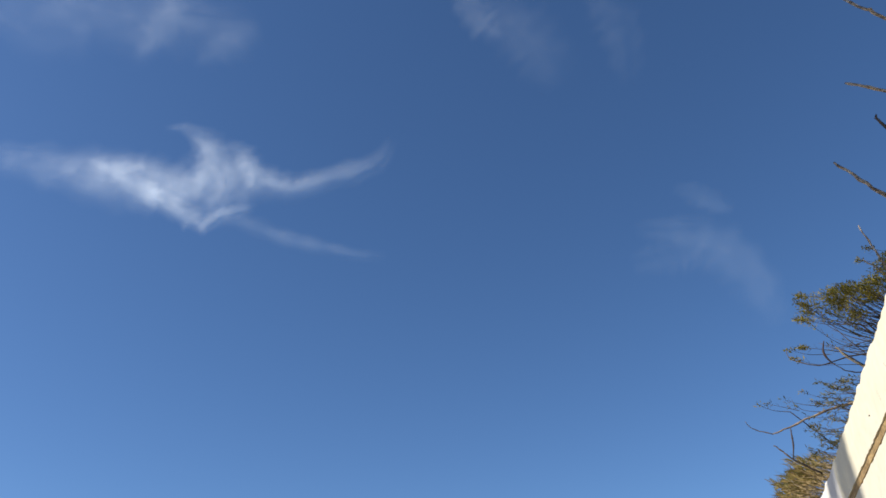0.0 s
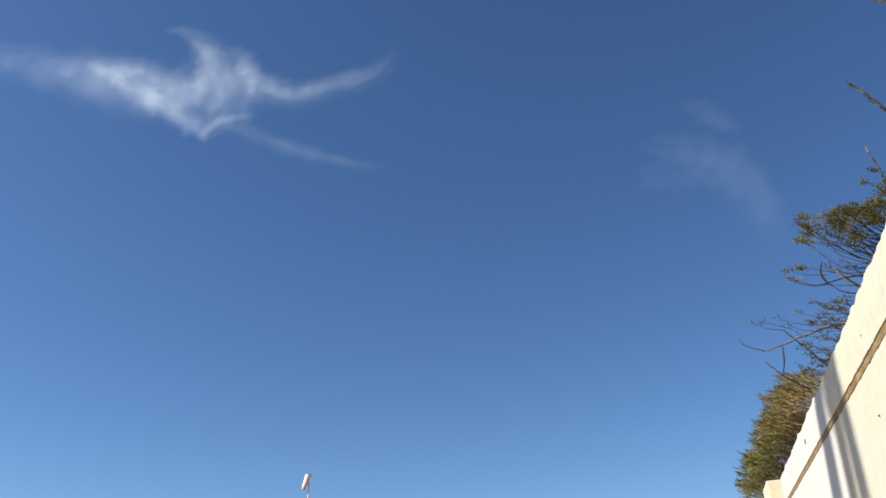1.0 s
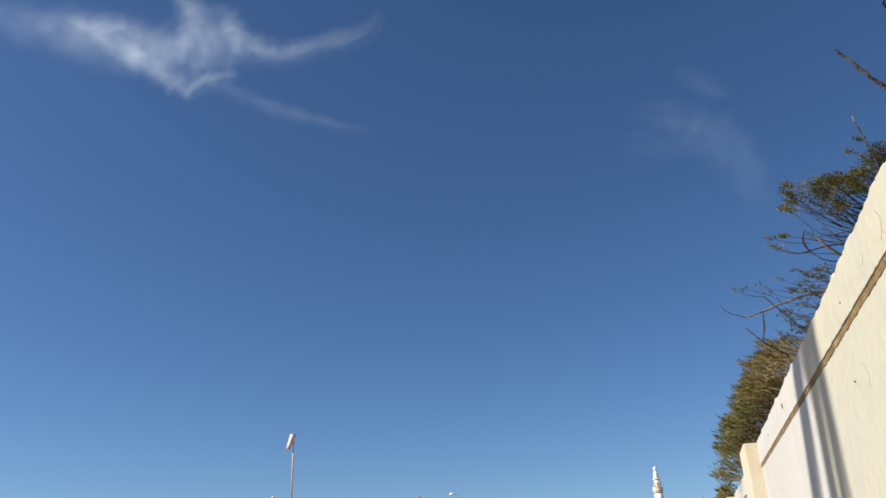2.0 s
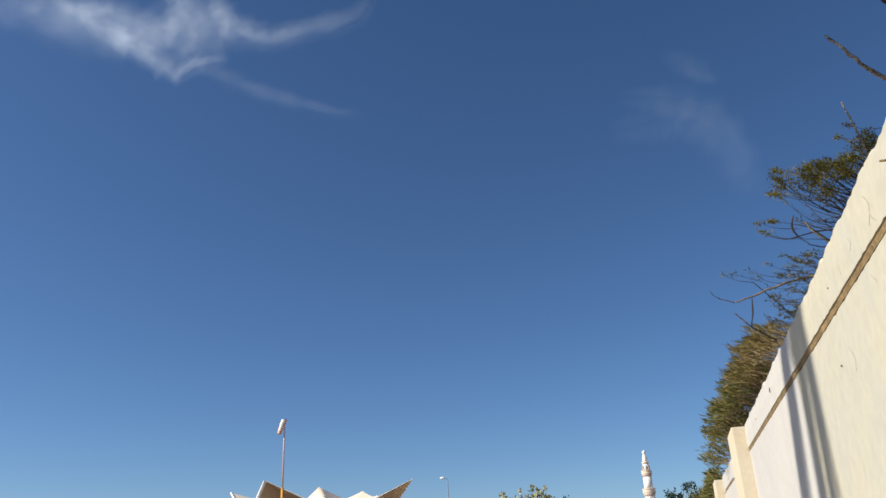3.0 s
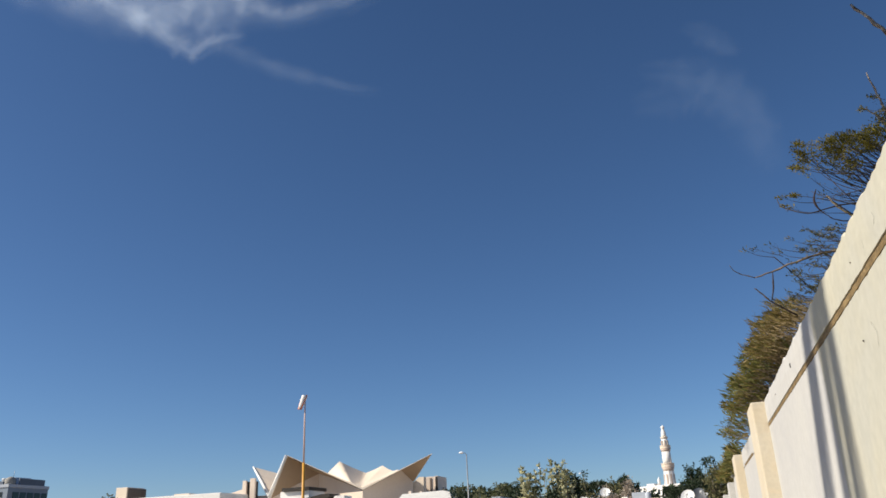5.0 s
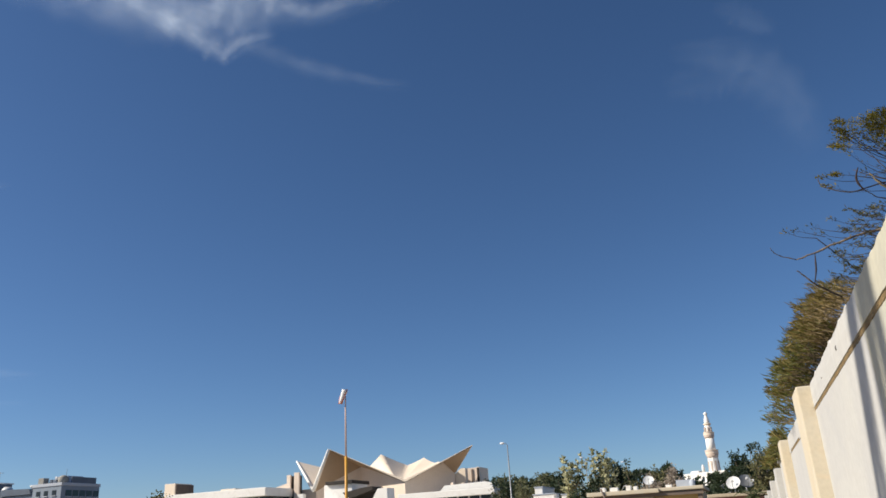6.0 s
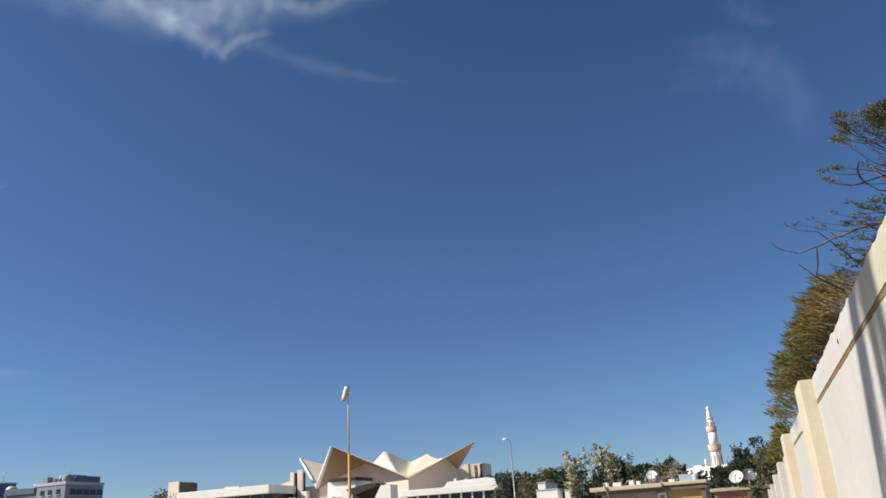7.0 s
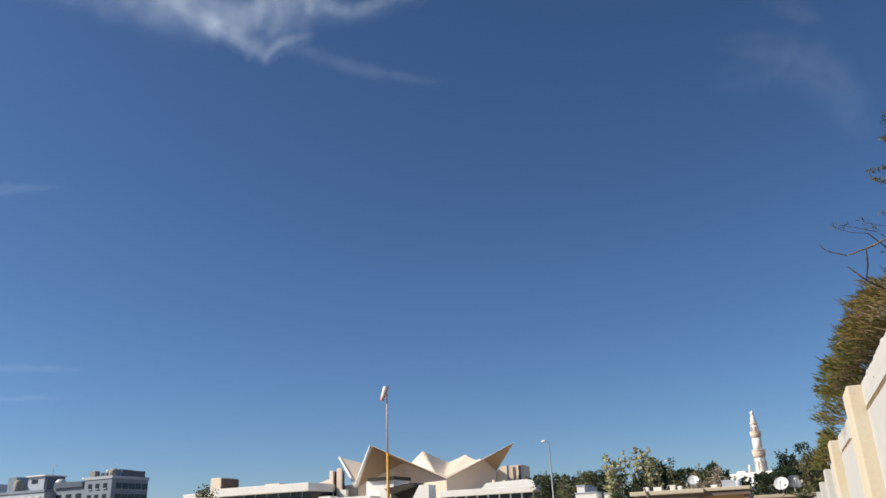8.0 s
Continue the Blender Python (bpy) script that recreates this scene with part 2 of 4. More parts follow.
TWIG = paint("pale_twig_bark", (0.27, 0.20, 0.135), (0.11, 0.08, 0.055), large=14, fine=90, bump=0.5, grain=0.4)
STRAW = paint("straw_twig_bark", (0.56, 0.43, 0.23), (0.30, 0.21, 0.10), large=14, fine=90, bump=0.5, grain=0.4)
KNOTTY = paint("pale_knotty_bark", (0.52, 0.44, 0.34), (0.12, 0.09, 0.065), large=34, fine=120, bump=0.5, grain=0.4)
POD = paint("dry_seed_pod", (0.02, 0.014, 0.014), (0.045, 0.025, 0.02), large=9, fine=60)
LEAF_OLIVE = foliage("olive_leaflets", (0.12, 0.115, 0.006), (0.23, 0.175, 0.009), (0.04, 0.05, 0.007))
LEAF_DRY = foliage("dry_garden_leaves", (0.12, 0.12, 0.045), (0.20, 0.18, 0.08), (0.045, 0.055, 0.02))
LEAF_HEDGE = foliage("hedge_leaflets", (0.07, 0.085, 0.014), (0.125, 0.125, 0.022), (0.25, 0.18, 0.055))
LEAF_STRAW = foliage("straw_leaflets", (0.075, 0.075, 0.012), (0.145, 0.108, 0.022), (0.27, 0.185, 0.06))
LEAF_DARK = foliage("dark_leaves", (0.017, 0.034, 0.012), (0.03, 0.05, 0.016), (0.012, 0.022, 0.01))
LEAF_GREEN = foliage("garden_leaves", (0.07, 0.08, 0.035), (0.19, 0.19, 0.09), (0.03, 0.04, 0.015))
LEAF_GREY = foliage("dusty_leaves", (0.36, 0.30, 0.24), (0.42, 0.35, 0.27), (0.22, 0.18, 0.14))
LEAF_DUSK = foliage("dull_hedge_leaflets", (0.05, 0.062, 0.02), (0.085, 0.085, 0.032), (0.13, 0.105, 0.05))
# Paleness of these leaves carries the sunlight falling on the crowns.
LEAF_SUNLIT = foliage("pale_sunlit_leaves", (0.56, 0.53, 0.34), (0.42, 0.41, 0.22), (0.10, 0.11, 0.04))
FROND = foliage("palm_leaves", (0.06, 0.08, 0.03), (0.10, 0.11, 0.04), (0.035, 0.05, 0.02))

# ---- ground ----
bm = bmesh.new()
bmesh.ops.create_grid(bm, x_segments=24, y_segments=24, size=2400)
ground = part("ground", bm, SAND)
tagged(ground, "dry sandy ground running out to the horizon", "ground", kind="structure")

# ---- boundary wall, running away along +y ----
WX = 0.62
THICK = 0.20


def rough_band(y0, y1, z0, top, jag, step, x0, x1, ragged=0.0):
    """A length of plastered masonry whose top edge is broken and lumpy."""
    b = bmesh.new()
    n = max(2, int((y1 - y0) / step))
    rows = []
    for i in range(n + 1):
        y = y0 + (y1 - y0) * i / n
        h = top + jag * (noise.noise((y * 2.1, 3.0, top)) * 0.3 + 0.55 * noise.noise((y * 8.0, 8.0, top)) + 0.75 * noise.noise((y * 27.0, 1.0, top)))
        w = 0.002 * noise.noise((y * 14.0, 5.5, 2.0)) if top - z0 < 0.5 else 0.0
        z2 = z0 + (h - z0) * 0.5
        foot = z0 + ragged * (0.5 * noise.noise((y * 9.0, 2.0, 6.0)) + 0.7 * noise.noise((y * 31.0, 4.0, 6.0)))
        rows.append([b.verts.new(p) for p in ((x0, y, foot), (x0 + w, y, z2), (x0 + 0.004 + w, y, h - 0.012), (x0 + 0.014 + w, y, h), (x1 - 0.012, y, h - 0.004), (x1, y, h - 0.015), (x1, y, foot))])
    for p, q in zip(rows, rows[1:]):
        for k in range(7):
            b.faces.new((p[k], p[(k + 1) % 7], q[(k + 1) % 7], q[k]))
    b.faces.new(rows[0])
    b.faces.new(rows[-1][::-1])
    bmesh.ops.recalc_face_normals(b, faces=b.faces)
    return b


CRACKS = (((2.17, 2.50), (2.13, 2.46), (2.145, 2.43), (2.11, 2.40)), ((2.145, 2.43), (2.18, 2.41)), ((2.42, 2.47), (2.40, 2.45), (2.42, 2.43)), ((2.62, 2.455), (2.60, 2.44), (2.61, 2.42)), ((2.75, 2.21), (2.70, 2.16), (2.72, 2.12)), ((2.28, 2.30), (2.25, 2.27)))
BAYS = ((-9.0, 3.87, 2.565), (3.87, 6.87, 2.565), (7.47, 11.42, 2.535), (12.05, 15.3, 2.40), (15.9, 19.6, 2.32), (20.2, 24.0, 2.22), (24.6, 29.0, 2.14), (29.6, 36.0, 2.10))
wall = thing("wall_1", "whitewashed plaster boundary wall with a crumbling top edge", "wall", kind="structure")
for i, (y0, y1, top) in enumerate(BAYS):
    groove = top - 0.197
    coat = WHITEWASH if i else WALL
    if i < 3:
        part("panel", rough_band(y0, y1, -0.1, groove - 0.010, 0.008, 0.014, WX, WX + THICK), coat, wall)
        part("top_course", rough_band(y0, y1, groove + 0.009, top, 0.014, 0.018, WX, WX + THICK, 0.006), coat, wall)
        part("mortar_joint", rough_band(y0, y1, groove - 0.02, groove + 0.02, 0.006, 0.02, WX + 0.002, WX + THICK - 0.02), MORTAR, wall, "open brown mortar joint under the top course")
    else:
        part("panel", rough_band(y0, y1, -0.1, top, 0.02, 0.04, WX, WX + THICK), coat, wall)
for i, (a, b) in enumerate(zip(BAYS[1:], BAYS[2:])):
    y0, y1 = a[1], b[0]
    top = min(a[2], b[2] + 0.05) + (-0.012, 0.05, -0.04, 0.0, -0.02, 0.0)[i]
    part("pillar", box(WX - 0.107, WX + THICK + 0.06, y0 + 0.002, y1 - 0.002, -0.1, top, 0.012), PILLAR if i < 2 else WHITEWASH, wall, "cream-painted projecting pillar" if i < 2 else "")
part("coping_block", box(WX - 0.02, WX + 0.16, 15.36, 15.85, 2.43, 2.54, 0.02), CEMENT, wall, "loose grey cement block")
# the mortar of the second bay is filled but for one stretch
part("plaster_fill", box(WX - 0.003, WX + 0.05, 7.64, 9.2, 2.32, 2.355), WHITEWASH, wall)
part("plaster_fill", box(WX - 0.003, WX + 0.05, 11.1, 11.39, 2.32, 2.355), WHITEWASH, wall)
# small nail holes and a chipped spot
for y, z, r in ((4.86, 2.468, 0.018), (5.9, 2.46, 0.006), (2.91, 2.18, 0.004), (2.82, 2.44, 0.003)):
    part("nail_hole", lathe([(r, 0), (r * 0.7, 0.004)], 0, 0, 8), DARK_AND_SHADE, wall).matrix_basis = Matrix.Translation((WX + 0.001, y, z)) @ Matrix.Rotation(radians(-90), 4, "Y")

part("peg", tube([(WX + 0.02, 1.90, 2.472), (WX - 0.016, 1.902, 2.474)], (0.0038, 0.003), 6), MORTAR, wall, "short rusty peg")

for line in CRACKS:
    pts = [(WX - 0.0005, y, z) for y, z in spline(line, 10)]
    pts = [(x, y + 0.009 * noise.noise((y * 60, z * 60, 1)), z + 0.009 * noise.noise((y * 60, z * 60, 7))) for x, y, z in pts]
    part("crack", tube(pts, [0.0003 + 0.0002 * (k % 2) for k in range(11)], 4), CEMENT, wall)

# ---- clouds, far up ----
CLOUD_D = 3200.0


def wisp(points, widths, material, parent, n=40, m=8):
    b = bmesh.new()
    uv = b.loops.layers.uv.new("UVMap")
    mid = spline([(az, el) for az, el in points], n)
    wide = [w[0] * 1.35 * (1 + 0.35 * noise.noise((i * 0.31, w[0], n))) for i, w in enumerate(spline([(w,) for w in widths], n))]
    rows = []
    for i in range(n + 1):
        d = mid[min(i + 1, n)] - mid[max(i - 1, 0)]
        d = d * (math.cos(radians(mid[i][1])), 1.0)
        d = d / (np.linalg.norm(d) + 1e-9)
        row = []
        for k in range(m + 1):
            s = (k / m - 0.5) * wide[i]
            az = mid[i][0] - d[1] * s / math.cos(radians(mid[i][1]))
            el = mid[i][1] + d[0] * s
            bulge = 1.0 + 0.01 * math.cos(math.pi * (k / m - 0.5))
            row.append((b.verts.new(way(az, el) * CLOUD_D * bulge), k / m, i / n))
        rows.append(row)
    for p, q in zip(rows, rows[1:]):
        for k in range(m):
            quad = (p[k], p[k + 1], q[k + 1], q[k])
            f = b.faces.new([v[0] for v in quad])
            f.smooth = True
            for loop, v in zip(f.loops, quad):
                loop[uv].uv = (v[1], v[2])
    return part("wisp", b, material, parent)


THICK_ICE = vapour("thick_ice_cloud", 0.20, 0.35)
MID_ICE = vapour("middling_ice_cloud", 0.118, 0.35)
THIN_ICE = vapour("thin_ice_cloud", 0.085, 0.35)
VEIL_ICE = vapour("barest_ice_cloud", 0.028, 0.3)
STRAND_ICE = vapour("stranded_ice_cloud", 0.07, 0.3)
FAINT_ICE = vapour("faint_ice_cloud", 0.047, 0.3)

cloud = thing("cloud", "bright wispy white cirrus cloud with curved arms", "cloud", group="clouds in the sky")
wisp(((-62.0, 35.0), (-55.0, 35.8), (-50.7, 36.2), (-46.1, 36.4), (-42.1, 36.4), (-38.0, 36.2)), (1.0, 2.0, 2.8, 3.4, 3.2, 2.0), THIN_ICE, cloud)
wisp(((-51.0, 36.4), (-47.0, 36.5), (-44.0, 36.6), (-41.0, 36.5), (-37.0, 36.3)), (1.4, 2.8, 3.4, 3.2, 2.0), MID_ICE, cloud)
wisp(((-49.5, 36.6), (-46.2, 37.0), (-44.1, 37.4), (-41.9, 37.2), (-39.2, 36.9), (-36.8, 35.9)), (0.8, 1.7, 2.0, 2.0, 2.2, 1.4), MID_ICE, cloud)
wisp(((-45.5, 36.8), (-42.9, 36.2), (-41.2, 35.7), (-39.5, 35.1), (-38.0, 34.4), (-37.5, 33.7)), (0.9, 1.7, 1.9, 1.9, 1.6, 0.9), THICK_ICE, cloud)
wisp(((-48.0, 37.3), (-46.2, 37.1), (-43.2, 36.15), (-40.75, 35.45), (-38.6, 34.65), (-37.7, 33.6)), (0.8, 1.3, 1.4, 1.3, 1.1, 0.6), THIN_ICE, cloud)
wisp(((-38.2, 33.6), (-37.4, 34.5), (-36.6, 35.2), (-35.4, 35.6), (-33.6, 36.1)), (0.6, 1.0, 1.1, 1.0, 0.6), MID_ICE, cloud)
wisp(((-42.4, 40.6), (-40.6, 40.9), (-39.0, 40.4), (-37.7, 39.6), (-36.9, 38.5), (-37.0, 37.0), (-37.4, 35.2)), (0.5, 1.0, 1.8, 2.6, 3.0, 3.0, 1.6), MID_ICE, cloud)
wisp(((-40.0, 40.7), (-38.5, 39.8), (-38.3, 38.4), (-38.4, 37.0), (-38.6, 35.8)), (0.5, 1.2, 1.6, 1.6, 0.9), MID_ICE, cloud)
wisp(((-36.8, 40.6), (-35.3, 40.0), (-34.4, 39.2), (-33.9, 38.2), (-34.6, 37.2)), (0.6, 1.4, 1.8, 1.6, 0.8), MID_ICE, cloud)
wisp(((-44.0, 36.8), (-40.5, 36.8), (-37.9, 37.1), (-35.3, 37.7), (-32.6, 38.0), (-29.5, 38.0)), (2.0, 3.6, 4.6, 4.0, 2.4, 1.0), MID_ICE, cloud)
wisp(((-37.0, 39.0), (-35.0, 38.4), (-32.5, 37.8), (-30.4, 37.8), (-28.3, 38.2), (-26.2, 38.8), (-24.0, 39.3), (-22.2, 40.0), (-20.8, 41.6)), (1.6, 2.4, 2.4, 2.0, 1.7, 1.7, 1.7, 1.5, 0.9), MID_ICE, cloud)
wisp(((-33.5, 38.3), (-31.0, 37.6), (-28.6, 38.0), (-26.0, 39.2)), (0.6, 1.2, 1.2, 0.6), THIN_ICE, cloud)
wisp(((-38.0, 35.4), (-36.0, 35.1), (-33.4, 34.6), (-30.5, 33.9), (-27.4, 33.4), (-24.5, 32.9), (-21.6, 32.7)), (0.8, 1.2, 1.3, 1.3, 1.2, 1.0, 0.7), STRAND_ICE, cloud)

cloud = thing("cloud", "faint curved white cirrus streak", "cloud", group="clouds in the sky")
wisp(((0.2, 32.3), (2.4, 31.8), (4.6, 31.0), (6.2, 29.9), (7.4, 28.2), (8.2, 26.2), (8.7, 23.0)), (1.0, 1.8, 2.7, 3.1, 3.1, 3.0, 2.0), MID_ICE, cloud)
wisp(((-0.8, 29.8), (1.8, 29.9), (4.4, 29.6), (6.4, 27.9)), (1.5, 2.4, 2.4, 1.6), FAINT_ICE, cloud)
wisp(((4.2, 34.6), (5.6, 33.8), (7.0, 32.8), (8.6, 31.9)), (0.8, 1.4, 1.6, 0.9), THIN_ICE, cloud)

cloud = thing("cloud", "pale thin veil of high cirrus", "cloud", group="clouds in the sky")
wisp(((-13.5, 54.0), (-11.8, 51.2), (-10.2, 49.2), (-8.0, 47.9)), (1.4, 2.2, 2.2, 1.2), THIN_ICE, cloud)
wisp(((-10.0, 52.5), (-7.5, 49.5), (-4.7, 46.6), (-3.4, 43.6)), (2.5, 4.0, 4.2, 2.4), FAINT_ICE, cloud)
wisp(((1.5, 53.0), (2.9, 48.8), (3.6, 46.0), (3.0, 42.5)), (1.6, 2.6, 2.8, 1.6), FAINT_ICE, cloud)
wisp(((-63.0, 44.5), (-57.0, 45.5), (-50.0, 47.2), (-42.0, 48.2), (-34.0, 48.5)), (3.0, 5.5, 5.5, 4.5, 3.0), FAINT_ICE, cloud)
wisp(((-42.0, 52.0), (-43.5, 48.8), (-44.6, 46.8), (-45.8, 44.6)), (1.6, 2.4, 2.2, 1.2), FAINT_ICE, cloud)
wisp(((-34.5, 48.8), (-37.2, 47.6), (-40.8, 45.2)), (1.6, 2.6, 1.4), VEIL_ICE, cloud)

cloud = thing("cloud", "low thin streak of white cloud", "cloud", group="clouds in the sky")
wisp(((-62.0, 20.8), (-57.5, 22.0), (-55.0, 22.7), (-52.0, 23.4)), (0.9, 1.2, 1.0, 0.6), FAINT_ICE, cloud)
wisp(((-62.0, 10.6), (-56.0, 10.9), (-52.0, 11.1), (-48.6, 11.2)), (0.6, 0.9, 0.8, 0.5), FAINT_ICE, cloud)
wisp(((-60.0, 8.6), (-55.0, 9.0), (-49.0, 9.4)), (0.5, 0.6, 0.4), FAINT_ICE, cloud)

# ---- hall with the folded star roof ----
hall = thing("hall", "cream public hall under a folded star-shaped roof", "building", (-49, 112, 0))
CENTRE = Vector((-49.6, 111.0, 9.0))
# the rim: high tips and low valleys in turn, clockwise from the front valley
RIM = [Vector(p) for p in (
    (-43.3, 98.9, 8.2), (-54.4, 97.9, 13.4), (-56.7, 97.7, 7.9), (-63.4, 104.2, 12.8), (-60.2, 116.6, 9.7), (-55.6, 117.5, 14.1),
    (-52.4, 121.0, 12.0), (-49.9, 122.2, 13.4), (-47.0, 119.4, 11.9), (-45.4, 117.2, 12.1), (-38.2, 105.3, 9.35), (-33.5, 99.7, 12.3))]
SLAB = 0.32


def shell_point(a, b, f, u, down=0.0):
    """A point of the roof's underside on the way from its middle out to the rim between a and b."""
    p = a.lerp(b, f)
    q = CENTRE.lerp(p, u)
    q.z = CENTRE.z + (p.z - CENTRE.z) * u ** 1.18 - down
    return q


def grid_sheet(b, rows, smooth=True):
    made = [[b.verts.new(p) for p in row] for row in rows]
    for p, q in zip(made, made[1:]):
        for k in range(len(p) - 1):
            b.faces.new((p[k], p[k + 1], q[k + 1], q[k])).smooth = smooth


# the shell is one folded sheet, thinner at its tips than in its valleys
CUTS, RINGS = 7, 12
around = []
for i, a in enumerate(RIM):
    b = RIM[(i + 1) % len(RIM)]
    for k in range(CUTS):
        f = k / CUTS
        tip = f if i % 2 == 0 else 1 - f
        around.append((a, b, f, 0.05 + (SLAB - 0.05) * (1 - tip) ** 2))
around.append(around[0])
shell = bmesh.new()
under = [[shell_point(a, b, f, max(0.02, r / RINGS)) for r in range(RINGS + 1)] for a, b, f, t in around]
over = [[p + Vector((0, 0, t)) for p in row] for row, (a, b, f, t) in zip(under, around)]
grid_sheet(shell, over)
grid_sheet(shell, [row[::-1] for row in under])
grid_sheet(shell, [[lo[-1], hi[-1]] for lo, hi in zip(under, over)], False)
bmesh.ops.remove_doubles(shell, verts=[v for v in shell.verts if (v.co.xy - CENTRE.xy).length < 0.02], dist=0.0001)
part("roof_shell", shell, SHELL, hall)
for a, b in ((1, 2), (3, 2)):
    p, q = RIM[a] + Vector((-0.12, -0.1, 0.06)), RIM[b] + Vector((-0.12, -0.1, 0.12))
    part("fascia", tube([p, q], (0.14, 0.3), 4), WHITE, hall, "white roof edge beam")
for i in (0, 1, 10, 11):
    a, b = RIM[i], RIM[(i + 1) % len(RIM)]
    m = bmesh.new()
    rows = [[shell_point(a, b, k / CUTS, max(0.02, 0.988 * r / RINGS), 0.02) for r in range(RINGS + 1)] for k in range(CUTS + 1)]
    grid_sheet(m, rows)
    grid_sheet(m, [[p - Vector((0, 0, 0.05)) for p in row[::-1]] for row in rows])
    part("soffit", m, SOFFIT, hall, "brown soffit with its shade in the colour")
reach = [0.98 if i % 2 == 0 else {1: 0.56, 11: 0.62}.get(i, 0.74) for i in range(len(RIM))]
for i, a in enumerate(RIM):
    j = (i + 1) % len(RIM)
    b = RIM[j]
    m = bmesh.new()
    head = []
    for k in range(7):
        wa, wb = (1 - k / 6) * reach[i], k / 6 * reach[j]
        head.append(shell_point(a, b, wb / (wa + wb), wa + wb, 0.075))
    back = Vector((CENTRE.x - (a.x + b.x) / 2, CENTRE.y - (a.y + b.y) / 2, 0)).normalized() * 0.3
    rows = [[Vector((p.x, p.y, 0)), p, p + back, Vector((p.x, p.y, 0)) + back, Vector((p.x, p.y, 0))] for p in head]
    grid_sheet(m, rows, False)
    part("drum_wall", m, STUCCO, hall)


def slab(x0, x1, y0, y1, z0, z1, mat, name, label="", bevel=0.06):
    return part(name, box(x0, x1, y0, y1, z0, z1, bevel), mat, hall, label)


slab(-57.5, -28.4, 92.4, 123, 0, 5.3, WHITE, "podium", "white flat-roofed podium", 0.1)
slab(-52.5, -48.3, 93.0, 97.5, 5.3, 8.2, WHITE, "stair_block", "white stair block")
slab(-52.1, -48.1, 92.6, 97.7, 8.2, 8.62, DARK_AND_SHADE, "stair_roof", "dark flat stair roof", 0.04)
# Dark panel stands in for the shaded porch opening.
part("porch_shade_panel", box(-48.6, -43.0, 92.6, 93.4, 5.3, 7.0), DARK_AND_SHADE, hall, "dark panel for the shaded porch opening")
part("porch_canopy", prism(((-48.9, 7.0), (-45.7, 7.5), (-44.6, 7.5), (-44.6, 7.1), (-47.4, 6.35), (-48.2, 6.35)), 91.4, 94.0), DARK_AND_SHADE, hall, "dark brown porch canopy")
part("buttress", prism(((-44.5, 5.0), (-43.2, 7.1), (-41.9, 7.1), (-41.9, 0), (-44.5, 0)), 90.0, 92.2), WHITE, hall, "white sloping buttress")
part("buttress", prism(((-60.0, 5.0), (-58.6, 6.55), (-56.9, 6.55), (-56.9, 0), (-60.0, 0)), 91.0, 93.0), WHITE, hall, "white sloping buttress")
slab(-57.0, -50.5, 90.6, 93.2, 5.4, 6.25, WHITE, "parapet")
slab(-39.6, -27.3, 88.0, 90.2, 5.35, 6.10, WHITE, "parapet", "white parapet over the window band")
hall_band = slab(-39.2, -27.7, 88.5, 92.0, 3.2, 5.35, PANE, "window_band", "dark strip of windows", 0.0)
for k in range(9):
    x = -39.0 + k * 1.4
    part("mullion", box(x - 0.09, x + 0.09, 88.35, 88.6, 3.2, 5.35), WHITE, hall_band, "white mullion")
slab(-39.6, -27.3, 88.0, 92.0, 0, 3.2, WHITE, "apron_wall")
part("upper_wing", prism(((-35.6, 5.9), (-34.6, 6.85), (-29.4, 7.0), (-28.5, 6.75), (-28.3, 5.9)), 91.0, 100.0), WHITE, hall, "white upper wing with a rounded end")
for x, z in ((-34.0, 7.2), (-32.6, 7.08)):
    slab(x, x + 0.35, 91.6, 92.0, z - 0.4, z, STUCCO, "roof_vent", "", 0.03)
# stair tower at the far corner
part("tower", box(-38.2, -36.0, 108, 112, 0, 10.0, 0.05), STUCCO, hall, "tan stair tower")
part("tower_cladding", box(-36.0, -35.5, 107.9, 112, 0, 10.05, 0.03), STUCCO, hall, "tan tower cladding")
# Slits are dark boxes on the wall, their shade in the colour.
part("tower_slit", box(-35.86, -35.56, 107.80, 107.95, 6.4, 9.95), DARK_AND_SHADE, hall, "dark upright slit")
part("tower_slit", box(-36.75, -36.5, 107.88, 108.05, 6.4, 9.8), BROWN_AND_SHADE, hall, "dark upright slit")
part("ramp_wall", prism(((-40.8, 5.3), (-40.8, 7.6), (-37.7, 9.9), (-37.0, 9.9), (-37.0, 5.3)), 106.0, 107.0), SHELL, hall, "cream sloping wall")
# ribbed tower by the long wing
for x, w, z in ((-60.95, 0.62, 10.35), (-59.75, 0.8, 10.6)):
    part("fin", box(x, x + w, 97.25, 97.6, 0, z, 0.03), STUCCO, hall, "tan upright fin")
# Dark box puts shade into the gap between the fins.
part("fin_backing", box(-60.9, -59.0, 97.62, 98.2, 0, 10.2), DARK_AND_SHADE, hall, "dark backing painted as shade between the fins")
part("recess_wall", box(-62.6, -56.6, 98.9, 99.5, 0, 8.3, 0.03), STUCCO, hall, "tan recessed wall")
part("fin_cap", box(-58.9, -57.9, 96.8, 97.5, 0, 7.6, 0.04), WHITE, hall)
# long low wing
wing = thing("office_wing", "long low white wing with a continuous dark window band", "building", (-67, 95, 0))
part("roof_edge", box(-76.6, -60.2, 90.8, 100, 7.4, 8.5, 0.08), WHITE, wing, "deep white roof edge")
wing_band = part("window_band", box(-76.0, -60.4, 91.9, 99.6, 4.6, 7.4), PANE, wing, "dark strip of windows")
for k in range(8):
    x = -75.5 + k * 1.95
    part("mullion", box(x - 0.07, x + 0.07, 91.75, 91.95, 4.6, 7.4), STEEL, wing_band, "grey metal mullion")
